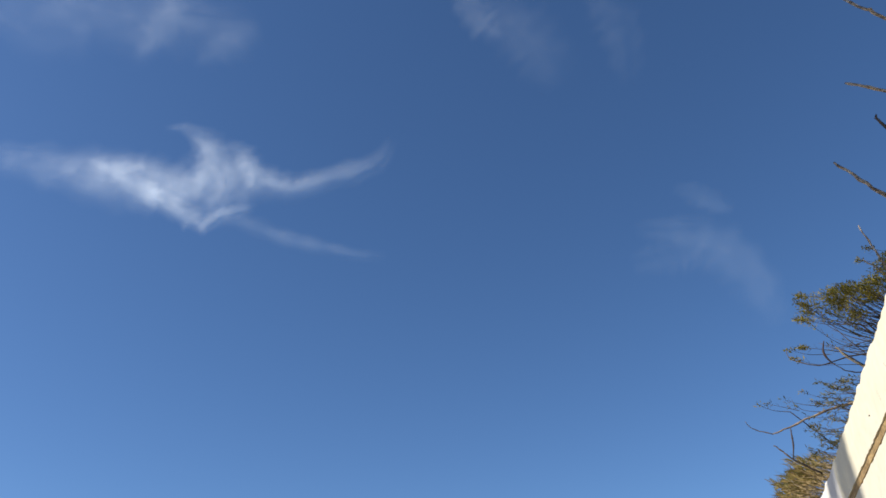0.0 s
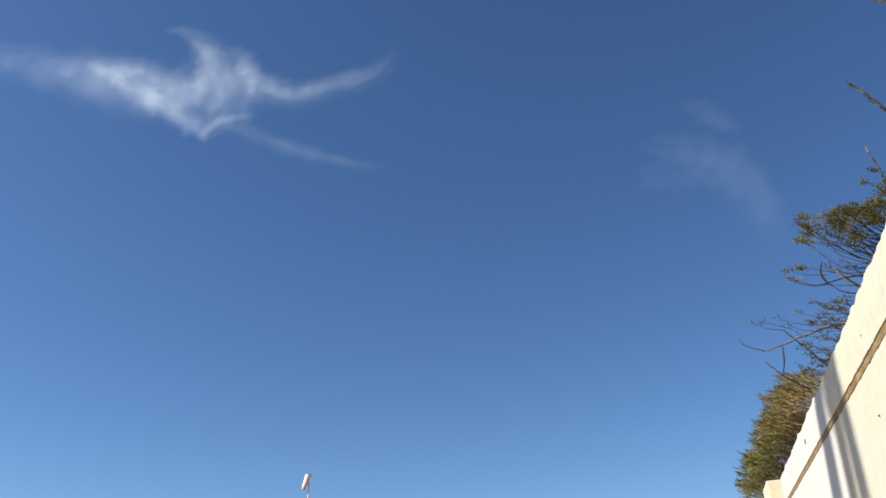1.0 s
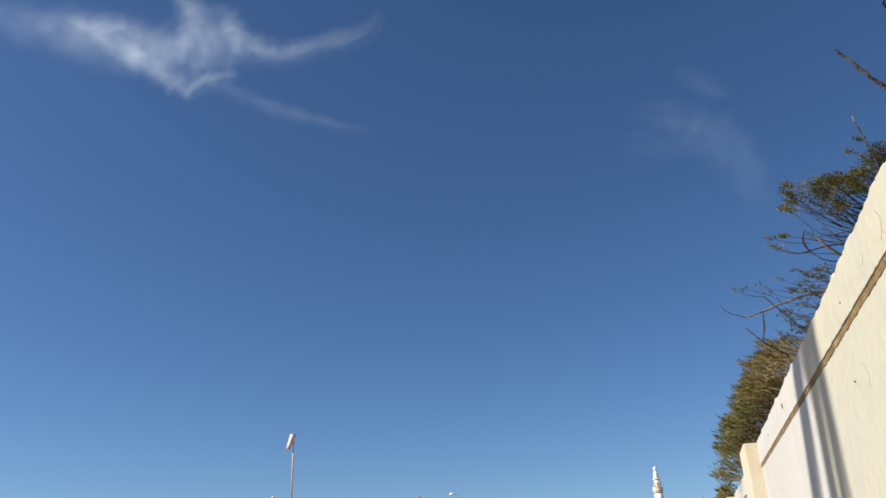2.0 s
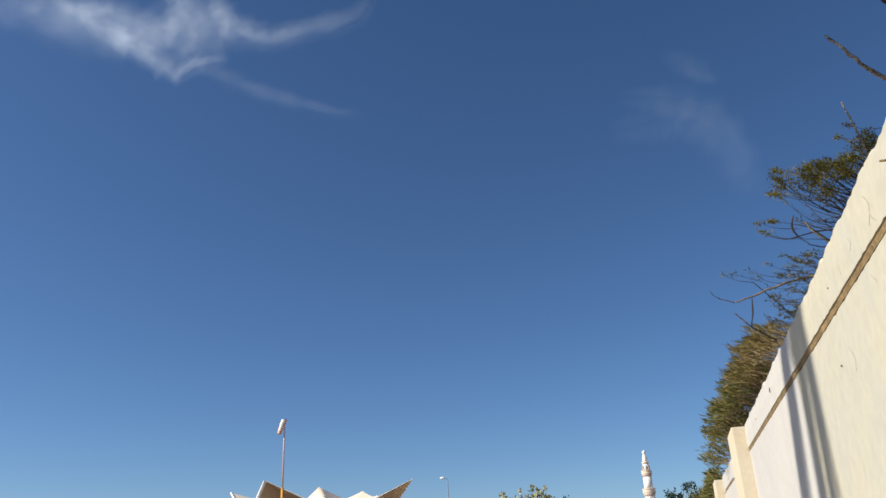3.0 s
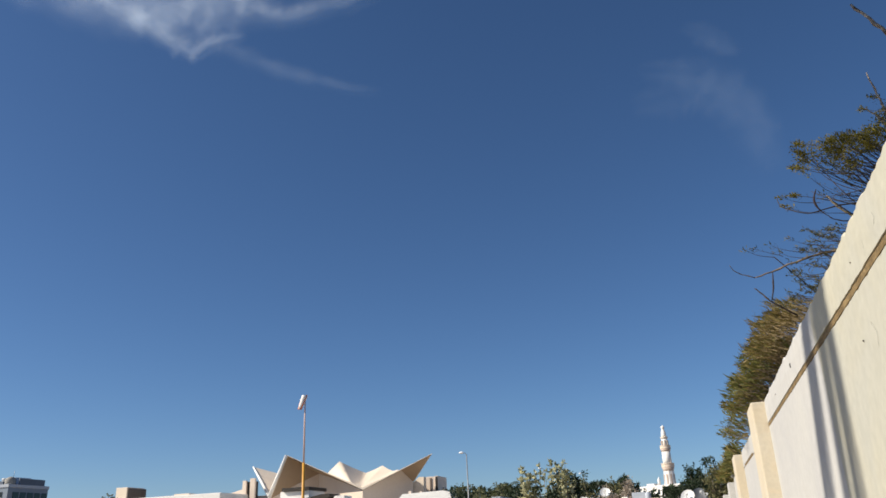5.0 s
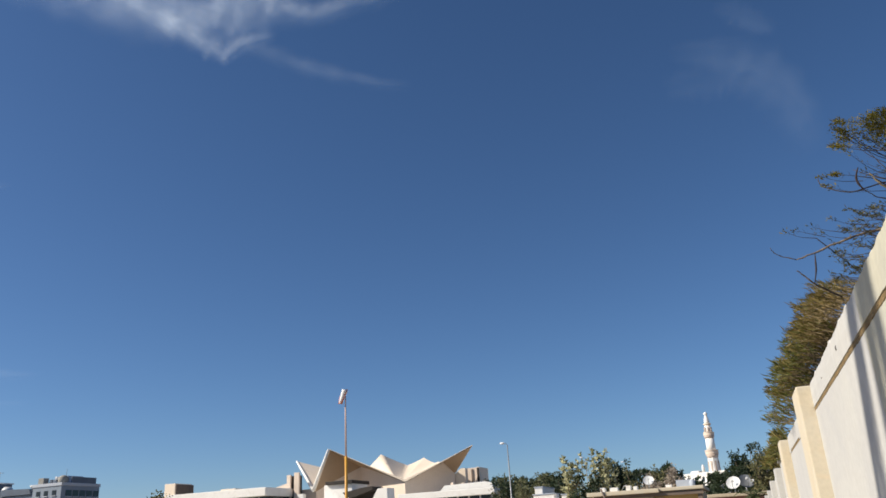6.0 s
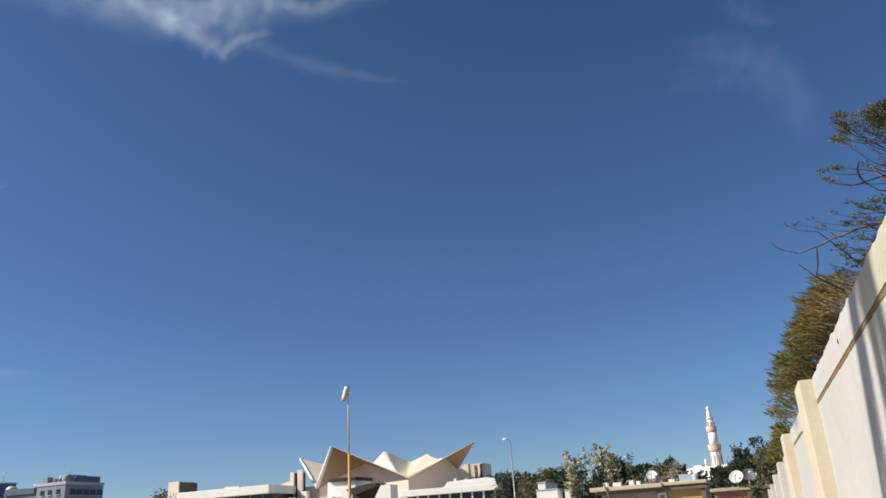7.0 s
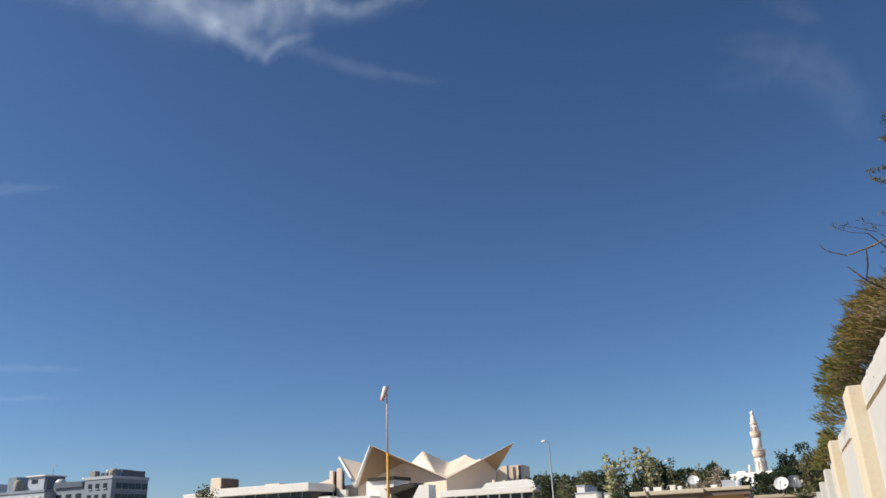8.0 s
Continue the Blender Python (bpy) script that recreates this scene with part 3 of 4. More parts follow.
part("apron_wall", box(-76.6, -60.3, 91.2, 100, 0, 4.6, 0.05), WHITE, wing)
part("roof_room", box(-84.7, -82.7, 100, 104, 0, 10.9, 0.06), SHELL, wing, "cream rooftop room")
# Brown panel and slats stand in for the room's shaded side.
part("room_shade_side", box(-82.68, -82.5, 100.2, 104.2, 8.7, 10.75), BROWN_AND_SHADE, wing, "brown panel painted as the room's shaded side")
for z in (9.0, 9.35, 9.7, 10.05, 10.4):
    part("side_slat", box(-82.5, -82.42, 100.3, 104.1, z, z + 0.1), BROWN_AND_SHADE, wing)
part("roof_box", box(-70.5, -68.0, 95, 97, 8.5, 9.0, 0.05), SHELL, wing, "low cream roof box")
part("roof_box", prism(((-65.5, 8.5), (-61.0, 9.6), (-60.5, 9.6), (-60.5, 8.5)), 99.0, 100.0), STUCCO, wing, "tan sloping roof house")
part("link_wall", box(-84.7, -76.6, 94, 100, 0, 8.3, 0.05), WHITE, wing)

# ---- windsock ----
sock_at = at(-27.87, 0, 75)
SX, SY = sock_at.x, sock_at.y
sock = thing("windsock", "limp white and red windsock on a tall yellow pole", "windsock", (SX, SY, 0))
part("base_plate", lathe([(0.32, 0.0), (0.32, 0.05), (0.18, 0.07), (0.16, 0.3)], SX, SY, 16), STEEL, sock)
part("lower_pole", lathe([(0.15, 0.05), (0.135, 8.8)], SX, SY, 14), YELLOW, sock, "yellow lower pole")
part("upper_pole", lathe([(0.085, 8.8), (0.075, 12.4), (0.05, 14.9)], SX, SY, 12), SALMON, sock, "faded salmon upper pole")
mouth = Vector((SX - 0.02, SY - 0.05, 15.1))
drop = Vector((-0.46, -0.1, -1.3))
ring_pts = [mouth + Vector((0.26 * math.cos(a), 0.26 * math.sin(a), 0.06 * math.cos(a))) for a in np.linspace(0, 2 * math.pi, 17)]
part("ring", tube(ring_pts, 0.02, 5, caps=False), STEEL, sock)
body_pts = [mouth + drop * (k / 8) + Vector((0.012 * math.sin(k * 1.9), 0, 0)) for k in range(8)]
cloth = part("sock_body", tube(body_pts, [0.29 - 0.014 * k + 0.006 * (k % 2) for k in range(8)], 14), NYLON, sock, "white nylon sock")
part("sock_tail", tube([mouth + drop * 0.87, mouth + drop * 0.95, mouth + drop], (0.196, 0.19, 0.17), 14), SALMON, cloth, "faded red tail band")
part("sock_stripe", tube([mouth + Vector((0.25, -0.08, 0)), mouth + drop * 0.5 + Vector((0.19, -0.08, 0)), mouth + drop + Vector((0.12, -0.08, 0))], 0.07, 8), NYLON_RED, cloth, "red side stripe")
part("sock_stripe", tube([mouth + drop * 0.45 + Vector((-0.19, -0.1, 0)), mouth + drop + Vector((-0.12, -0.08, 0))], 0.06, 8), NYLON_RED, cloth, "red side stripe")

# ---- street lamps ----
def street_lamp(az, el, d, label):
    p = at(az, el, d)
    x, y, z = p.x, p.y, p.z
    t = thing("street_lamp", label, "street lamp", (x, y, 0), group="street lamps")
    part("pole", lathe([(0.11, 0), (0.10, 0.8), (0.075, 0.9), (0.045, z)], x, y, 10), STEEL, t)
    arm = part("arm", tube([(x, y, z - 0.05), (x - 0.1, y - 0.02, z + 0.1), (x - 0.3, y - 0.04, z + 0.13)], 0.025, 6), STEEL, t)
    part("lamp_head", tube([(x - 0.24, y - 0.03, z + 0.13), (x - 0.34, y - 0.04, z + 0.14), (x - 0.52, y - 0.06, z + 0.16), (x - 0.66, y - 0.07, z + 0.14)], (0.05, 0.10, 0.10, 0.04), 10), LENS, arm, "bright white lamp head")


street_lamp(-16.05, 5.68, 70, "tall grey street lamp with one short arm")
street_lamp(-10.55, 4.35, 105, "grey street lamp seen through a tree crown")
street_lamp(-7.75, 3.85, 118, "grey street lamp far off behind the trees")

# ---- mosque and minaret ----
mp_ = at(-1.84, 0, 150)
MX, MY = mp_.x, mp_.y
mosque = thing("mosque", "white mosque with a slender balconied minaret", "mosque", (MX, MY, 0))
part("minaret_shaft", lathe([(1.3, 0), (1.22, 7.0), (1.1, 8.2), (0.92, 11.4), (0.86, 11.5)], MX, MY, 8, smooth=False), WHITE, mosque, "white eight-sided lower shaft")
part("balcony_corbel", lathe([(0.86, 11.3), (0.98, 11.6), (1.1, 12.0), (0.8, 12.0)], MX, MY, 16), ROSESTONE, mosque, "rose-brown stone corbel")
part("balcony", lathe([(1.1, 12.0), (1.16, 12.1), (1.14, 12.16), (1.14, 12.6), (1.18, 12.64), (1.18, 12.74), (1.06, 12.74), (1.06, 12.3), (0.8, 12.3)], MX, MY, 16), STUCCO, mosque, "tan stone balcony parapet")
part("minaret_shaft", lathe([(0.82, 12.3), (0.76, 14.9)], MX, MY, 16), WHITE, mosque)
part("balcony_corbel", lathe([(0.76, 14.8), (0.84, 15.0), (0.93, 15.35), (0.6, 15.35)], MX, MY, 16), ROSESTONE, mosque, "rose-brown stone corbel")
part("balcony", lathe([(0.93, 15.35), (0.97, 15.42), (0.94, 15.46), (0.94, 15.8), (0.97, 15.84), (0.97, 15.92), (0.87, 15.92), (0.87, 15.55), (0.6, 15.55)], MX, MY, 16), STUCCO, mosque, "tan stone balcony parapet")
part("minaret_shaft", lathe([(0.60, 15.55), (0.52, 17.2)], MX, MY, 12), WHITE, mosque)
part("cornice", lathe([(0.52, 17.1), (0.68, 17.35), (0.66, 17.5), (0.45, 17.52)], MX, MY, 12), SHELL, mosque)
part("cap", lathe([(0.44, 17.5), (0.47, 17.8), (0.42, 18.3), (0.29, 18.7), (0.21, 18.9), (0.26, 19.0), (0.34, 19.15), (0.34, 19.35), (0.2, 19.5), (0.05, 19.6)], MX, MY, 14), WHITE, mosque, "white bulbous cap")
for k in range(8):
    a = 2 * math.pi * k / 8
    part("shaft_window", box(MX + 0.6 * math.cos(a) - 0.09, MX + 0.6 * math.cos(a) + 0.09, MY + 0.6 * math.sin(a) - 0.09, MY + 0.6 * math.sin(a) + 0.09, 16.0, 16.8), ROSESTONE, mosque)
for k in range(8):
    a = 2 * math.pi * (k + 0.5) / 8
    c, s = math.cos(a), math.sin(a)
    part("niche", box(-0.14, 0.14, -0.04, 0.04, 8.9, 10.8), ROSESTONE, mosque).matrix_basis = Matrix.Translation((0.98 * c, 0.98 * s, 0)) @ Matrix.Rotation(a + math.pi / 2, 4, "Z") @ Matrix.Translation((MX, MY, 0))
yard = [part("prayer_hall", box(MX - 6.0, MX + 3.0, MY - 1.0, MY + 9.0, 0, 8.7, 0.05), WHITE, mosque, "white prayer hall"),
        part("parapet", box(MX - 6.1, MX + 3.1, MY - 1.1, MY - 0.7, 8.7, 9.0, 0.04), WHITE, mosque),
        part("stair_head", box(MX - 5.9, MX - 4.2, MY + 1.0, MY + 3.0, 8.7, 9.5, 0.05), WHITE, mosque),
        part("porch", box(MX - 5.0, MX + 1.5, MY - 2.4, MY - 1.0, 0, 7.2, 0.05), WHITE, mosque, "white porch"),
        part("roof_finial", lathe([(0.3, 8.7), (0.24, 9.6), (0.3, 9.7), (0.24, 10.1), (0.06, 10.5)], MX - 2.7, MY + 0.5, 10), WHITE, mosque)]
for k in range(5):
    x = MX - 5.4 + k * 1.6
    yard.append(part("window", box(x, x + 0.5, MY - 1.04, MY - 0.95, 7.4, 8.3), PANE, mosque))
for ob in yard:
    ob.rotation_euler.z = radians(-32)

# ---- low villa with satellite dishes ----
villa = thing("villa", "low ochre villa with a beige flat-roof cornice", "house", (-4, 50, 0))
part("front_wall", box(-8.6, -5.3, 49.0, 49.4, 0, 2.95, 0.02), BEIGE, villa, "beige front wall")
part("front_wall", box(-5.3, -2.5, 49.1, 49.4, 0, 2.95, 0.02), OCHRE, villa, "ochre front wall")
part("cornice", box(-9.2, -4.9, 48.5, 56.0, 3.06, 3.30, 0.04), PILLAR, villa, "cream roof cornice")
part("cornice", box(-4.9, -2.35, 48.7, 56.0, 3.12, 3.32, 0.04), PILLAR, villa, "cream roof cornice")
# Brown strip draws the shadow below the cornice.
part("cornice_shade", box(-8.8, -2.4, 48.8, 49.0, 2.86, 3.06), BROWN_AND_SHADE, villa, "brown strip painted as shade under the cornice")
part("side_wall", box(-8.6, -8.3, 49.4, 55.6, 0, 2.95), BEIGE, villa)
part("side_wall", box(-2.8, -2.5, 49.4, 55.6, 0, 2.95), BEIGE, villa)
for x, w in ((-8.5, 1.9), (-5.6, 0.5)):
    part("wall_panel", box(x, x + w, 48.93, 49.0, 0.3, 2.7, 0.02), BEIGE, villa)
for x in (-7.6, -6.4, -3.6):
    part("window", box(x, x + 0.7, 48.95, 49.0, 1.1, 2.3), PANE, villa)
for x, h, w in ((-8.6, 0.45, 0.3), (-8.0, 0.4, 0.5), (-7.0, 0.5, 0.3), (-6.55, 0.38, 0.25), (-4.6, 0.3, 0.35)):
    part("roof_block", box(x, x + w, 50.0, 50.5, 3.32, 3.32 + h * 0.62, 0.03), WHITE, villa)


part("door_frame", box(-5.25, -4.75, 48.92, 49.0, 0.2, 2.75, 0.02), WHITE, villa, "white door frame")
part("door_leaf", box(-5.12, -4.88, 48.88, 48.92, 0.2, 2.6), BROWN_AND_SHADE, villa, "dark brown door")
part("corner_post", box(-2.75, -2.5, 48.9, 49.1, 0, 2.95, 0.02), BROWN_AND_SHADE, villa, "dark corner post")
part("roof_drum", lathe([(0.16, 3.3), (0.17, 3.36), (0.17, 3.62), (0.1, 3.7)], -3.0, 49.6, 12), PALE, villa)
part("roof_pipe", tube([(-7.35, 50.2, 3.3), (-7.1, 50.1, 3.62), (-6.9, 50.0, 3.66)], 0.03, 6), STEEL, villa)
part("leaning_board", tube([(-7.9, 48.4, 2.3), (-8.3, 48.45, 3.5)], 0.06, 5), BROWN_AND_SHADE, villa, "dark leaning board")
part("air_conditioner", box(-4.0, -3.2, 50.4, 50.9, 3.32, 3.75, 0.03), PALE, villa)


def dish(x, y, z, r, az, el, support, label, net=False):
    """A satellite dish: a shallow bowl on a mast, with its feed arm."""
    d = thing("satellite_dish", label, "satellite dish", (x, y, support), group="satellite dishes on the roofs")
    b = bmesh.new()
    n, sides = 5, 20
    aim = way(az, el)
    turn = aim.to_track_quat("Z", "Y").to_matrix().to_4x4()
    for off in (0.0, -0.03):
        rows = []
        for i in range(n + 1):
            rr = r * (i + 0.02) / (n + 0.02)
            rows.append([b.verts.new((rr * math.cos(2 * math.pi * k / sides), rr * math.sin(2 * math.pi * k / sides), 0.32 * rr * rr / r + off)) for k in range(sides)])
        for p, q in zip(rows, rows[1:]):
            for k in range(sides):
                b.faces.new((p[k], p[(k + 1) % sides], q[(k + 1) % sides], q[k])).smooth = True
    bmesh.ops.transform(b, matrix=Matrix.Translation((x, y, z)) @ turn, verts=b.verts)
    part("bowl", b, STEEL if net else DISH, d)
    c = Vector((x, y, z))
    part("mast", tube([(x, y, support), c - aim * 0.12], 0.035, 8), STEEL, d)
    tip = c + aim * r * 1.0
    low = c + (turn @ Vector((0, -r * 0.95, 0.3 * r)))
    arm = part("feed_arm", tube([low, tip], 0.015, 5), STEEL, d)
    part("feed_horn", tube([tip, tip - aim * 0.12], (0.045, 0.06), 8), DISH, arm, "white feed horn")
    return d


q = at(-6.36, 2.5, 51)
dish(q.x, q.y, q.z, 0.33, 175, 35, 3.30, "round white satellite dish on a flat roof")
shed = thing("outbuilding", "low reddish outbuilding with a flat roof", "house", (0.2, 40, 0))
part("wall", box(-1.6, 0.8, 38.2, 41.5, 0, 2.35, 0.03), BRICKRED, shed)
part("roof_edge", box(-1.75, 0.95, 38.0, 41.7, 2.35, 2.5, 0.03), BEIGE, shed, "beige roof edge")
q = at(-0.78, 1.95, 39)
dish(q.x, q.y, q.z, 0.32, 195, 30, 2.48, "round white satellite dish on a flat roof")
q = at(0.0, 1.98, 39.6)
dish(q.x, q.y, q.z, 0.36, 165, 35, 2.48, "grey mesh satellite dish on a flat roof", True)
# white house in the garden trees
house = thing("white_house", "small white flat-roofed house among the trees", "house", (-16, 78, 0))
for az0, az1, el, y, depth in ((-14.36, -13.8, 2.55, 74, 5), (-14.5, -13.0, 2.05, 72, 2), (-12.5, -11.7, 1.95, 70, 3)):
    x0, x1 = y * math.tan(radians(az0)), y * math.tan(radians(az1))
    top = EYE + y / math.cos(radians(az0)) * math.tan(radians(el))
    part("block", box(x0, x1, y, y + depth, 0, top, 0.06), WHITE, house)
    part("coping", box(x0 - 0.06, x1 + 0.06, y - 0.06, y + depth + 0.06, top, top + 0.1, 0.02), PALE, house)
part("window", box(-17.6, -16.9, 71.95, 72.0, 1.5, 3.0), PANE, house)

# ---- apartment blocks, far off ----
flats = thing("apartment_building", "grey apartment block with rooftop plant rooms", "apartment building", (-195, 186, 0), group="far apartment blocks")
part("wall", box(-200.2, -189, 178.6, 193.4, 0, 20.6, 0.1), HAZED_GREY, flats)
part("parapet", box(-200.4, -188.8, 178.4, 193.6, 20.6, 21.5, 0.1), PALE, flats)
part("roof_screen", box(-189.6, -189.2, 182.5, 192.0, 21.5, 23.3, 0.05), SLATE_AND_SHADE, flats, "dark blue roof screen")
part("plant_room", box(-197.8, -192.6, 184, 190, 21.5, 23.9, 0.08), PALE, flats, "pale plant room")
part("water_tank", lathe([(1.4, 21.5), (1.5, 21.8), (1.5, 23.0), (0.9, 23.6), (0.3, 23.8)], -191.3, 181.2, 14), CEMENT, flats, "grey round water tank")
part("water_tank", box(-200.0, -197.9, 180, 182, 21.5, 23.4, 0.08), CEMENT, flats, "grey water tank")
for x, y, w, h in ((-196.6, 181.0, 1.0, 1.3), (-194.8, 180.6, 1.4, 1.1), (-193.0, 182.5, 0.9, 1.9), (-190.9, 187.5, 1.2, 1.4)):
    part("roof_unit", box(x, x + w, y, y + 1.1, 21.5, 21.5 + h, 0.05), SLATE_AND_SHADE, flats, "dark rooftop cooling unit")
part("satellite_bowl", lathe([(0.15, 22.4), (0.7, 22.9), (0.85, 23.4), (0.78, 23.45)], -193.6, 181.4, 12), DISH, flats, "white satellite bowl")
part("roof_mast", tube([(-195.4, 186, 23.9), (-195.4, 186, 26.2)], 0.06, 5), STEEL, flats)
for z in (13.0, 16.2, 19.4):
    for k in range(5):
        y = 180.3 + k * 2.65
        w = part("window", box(-189.05, -188.9, y, y + 2.2, z - 1.8, z), TEAL_PANE, flats)
        part("sill", box(-189.0, -188.7, y - 0.1, y + 2.3, z - 2.0, z - 1.8), PALE, w)
    for x in (-198.6, -195.6, -192.4):
        w = part("window", box(x, x + 1.5, 178.5, 178.65, z - 1.5, z), PANE, flats)
        part("sill", box(x - 0.1, x + 1.6, 178.3, 178.6, z - 1.7, z - 1.5), PALE, w)

flats2 = thing("apartment_building", "long pale apartment block with stepped roofs and balconies", "apartment building", (-225, 180, 0), group="far apartment blocks")
part("wall", box(-262, -214, 176, 190, 0, 18.0, 0.1), PALE, flats2)
part("wall", box(-214, -195.5, 179, 192, 0, 18.8, 0.1), HAZED_GREY, flats2, "grey stair wing")
part("parapet", box(-262.3, -213.8, 175.7, 190.2, 18.0, 18.8, 0.1), HAZED_GREY, flats2)
part("penthouse", box(-227, -219.6, 180, 187.5, 18.8, 23.3, 0.1), PALE, flats2, "pale penthouse")
part("penthouse_roof", box(-227.6, -219.0, 179.4, 188, 23.3, 23.7, 0.08), WHITE, flats2)
# Slate panel paints the penthouse side that lies in shade.
part("penthouse_shade_side", box(-219.6, -218.9, 180.3, 187.2, 18.8, 23.2), SLATE_AND_SHADE, flats2)
part("window", box(-225.3, -222.6, 179.9, 180.05, 21.2, 22.4), PANE, flats2)
part("rooftop_room", box(-252, -240, 179, 188, 18.8, 22.0, 0.1), PALE, flats2, "pale rooftop room")
part("rooftop_room", box(-236.5, -232.5, 180, 186, 18.8, 23.8, 0.1), HAZED_GREY, flats2, "grey rooftop room")
part("water_tank", lathe([(1.3, 18.8), (1.4, 19.2), (1.4, 21.8), (0.8, 22.6)], -230.0, 179, 12), CEMENT, flats2)
part("water_tank", lathe([(1.6, 18.8), (1.7, 19.2), (1.7, 21.2), (1.0, 22.0)], -214.5, 182, 12), DISH, flats2, "white water tank")
part("awning", prism(((-213.5, 18.9), (-213.0, 20.9), (-201.5, 20.5), (-200.8, 18.9)), 178.4, 184), SLATE_AND_SHADE, flats2, "dark grey roof awning")
part("satellite_bowl", lathe([(0.2, 20.4), (1.1, 21.0), (1.3, 21.6), (1.2, 21.65)], -203.0, 181.5, 12), DISH, flats2, "white satellite bowl")
part("aerial", tube([(-221, 184, 23.6), (-221, 184, 27.0)], 0.08, 5), STEEL, flats2)
part("aerial_arm", tube([(-222.6, 184, 26.7), (-219.4, 184, 26.7)], 0.07, 5), STEEL, flats2)
for z in (9.6, 13.0, 16.4):
    for k in range(14):
        x = -261 + k * 3.35
        w = part("window", box(x, x + 1.7, 175.9, 176.05, z - 1.6, z), PANE, flats2)
        part("lintel", box(x - 0.15, x + 1.85, 175.6, 176.0, z, z + 0.35), WHITE, w)
    for k in range(4):
        x = -212.3 + k * 4.2
        w = part("window", box(x, x + 2.2, 178.9, 179.05, z - 1.2, z + 0.6), PANE, flats2)
        part("sill", box(x - 0.1, x + 2.3, 178.6, 179.0, z - 1.4, z - 1.2), PALE, w)


# ---- trees ----
def leaf_quad(b, p, d, n, length, width):
    side = d.cross(n).normalized() * width * 0.5
    a, c = p, p + d * length
    m1, m2 = p + d * length * 0.45 + side, p + d * length * 0.45 - side
    v = [b.verts.new(q) for q in (a, m1, c, m2)]
    b.faces.new(v)


def rand_dir(r):
    while True:
        v = Vector((r.uniform(-1, 1), r.uniform(-1, 1), r.uniform(-1, 1)))
        if 0.05 < v.length < 1:
            return v.normalized()


def leafy_tree(x, y, height, spread, label, leaf, seed, count=1300, size=0.3, trunk=0.14, low=0.25, open_=0.0, name="tree"):
    """A trunk, forking limbs, and a crown of separate leaves gathered in uneven clumps."""
    r = random.Random(seed)
    t = thing(name, label, "tree", (x, y, 0), group="garden trees")
    fork = Vector((x + r.uniform(-0.2, 0.2), y, height * (low + 0.12)))
    part("trunk", tube([(x, y, -0.05), (x + 0.05, y, height * low * 0.6), fork], (trunk * 1.25, trunk, trunk * 0.85), 9), BARK, t)
    tips = []
    for k in range(r.randint(9, 12)):
        a = r.uniform(0, 2 * math.pi)
        reach = spread * r.uniform(0.45, 1.0)
        top = height * r.uniform(low + 0.3, 1.0)
        reach *= math.sqrt(max(0.15, 1.05 - ((top / height - 0.6) / 0.5) ** 2))
        tip = Vector((x + reach * math.cos(a), y + reach * math.sin(a), top))
        mid = fork.lerp(tip, 0.5) + Vector((0, 0, -0.06 * height)) + rand_dir(r) * 0.12 * spread
        limb = tube([fork, mid, tip], (trunk * 0.5, trunk * 0.3, trunk * 0.08), 5)
        tips += [tip, mid.lerp(tip, 0.5)]
        for j in range(3):
            t2 = mid.lerp(tip, r.uniform(0.2, 0.9)) + rand_dir(r) * spread * 0.35
            tube([mid.lerp(tip, 0.3), t2], (trunk * 0.18, trunk * 0.05), 4, limb)
            tips.append(t2)
        part("limb", limb, BARK, t)
    crown = bmesh.new()
    for k in range(count):
        c = tips[r.randrange(len(tips))]
        rad = spread * r.uniform(0.12, 0.34) * (1 - open_ * 0.5)
        p = c + rand_dir(r) * rad * r.random() ** 0.5
        p.z = max(p.z, height * low * 0.7)
        d = (rand_dir(r) + (p - c).normalized() * 0.4 + Vector((0, 0, -0.25))).normalized()
        leaf_quad(crown, p, d, rand_dir(r), size * r.uniform(0.6, 1.4), size * r.uniform(0.35, 0.6))
    tagged(part("crown", crown, leaf, t), kind="stuff")
    return t


def upright_tree(az, el, d, spread, label, leaf, seed, limbs=15, tufts=12):
    """An open tree of steep limbs, each set with tufts of leaves to its ragged tip."""
    r = random.Random(seed)
    top = at(az, el, d)
    t = thing("tree", label, "tree", (top.x, top.y, 0), group="garden trees")
    fork = Vector((top.x, top.y, 1.5))
    part("trunk", tube([(top.x, top.y, -0.05), (top.x + 0.04, top.y, 0.8), fork], (0.2, 0.16, 0.14), 9), BARK, t)
    crown = bmesh.new()
    for k in range(limbs):
        a = 2.4 * k
        reach = spread * math.sqrt((k + 0.5) / limbs)
        tip = Vector((top.x + reach * math.cos(a), top.y + reach * math.sin(a), top.z * r.uniform(0.78, 1.0) - 0.25 * reach))
        line = [Vector(q) for q in spline([fork, fork.lerp(tip, 0.45) + Vector((reach * 0.3 * math.cos(a), reach * 0.3 * math.sin(a), 0)), tip], 10)]
        part("limb", tube(line, [0.06 - 0.005 * q for q in range(11)], 5), BARK, t)
        for j in range(tufts):
            u = 10 * (1 - 0.72 * j / tufts) - r.random() * 0.3
            i = min(int(u), 9)
            c = line[i].lerp(line[i + 1], u - i) + rand_dir(r) * 0.16
            for q in range(9):
                out = (rand_dir(r) + Vector((0, 0, 0.55))).normalized()
                leaf_quad(crown, c + rand_dir(r) * 0.07, out, rand_dir(r), 0.36 * r.uniform(0.6, 1.4), 0.19 * r.uniform(0.7, 1.3))
    tagged(part("crown", crown, leaf, t), kind="stuff")
    return t


def far_tree(az, el, d, spread, label, leaf, seed, **more):
    p = at(az, el, d)
    return leafy_tree(p.x, p.y, p.z, spread, label, leaf, seed, **more)


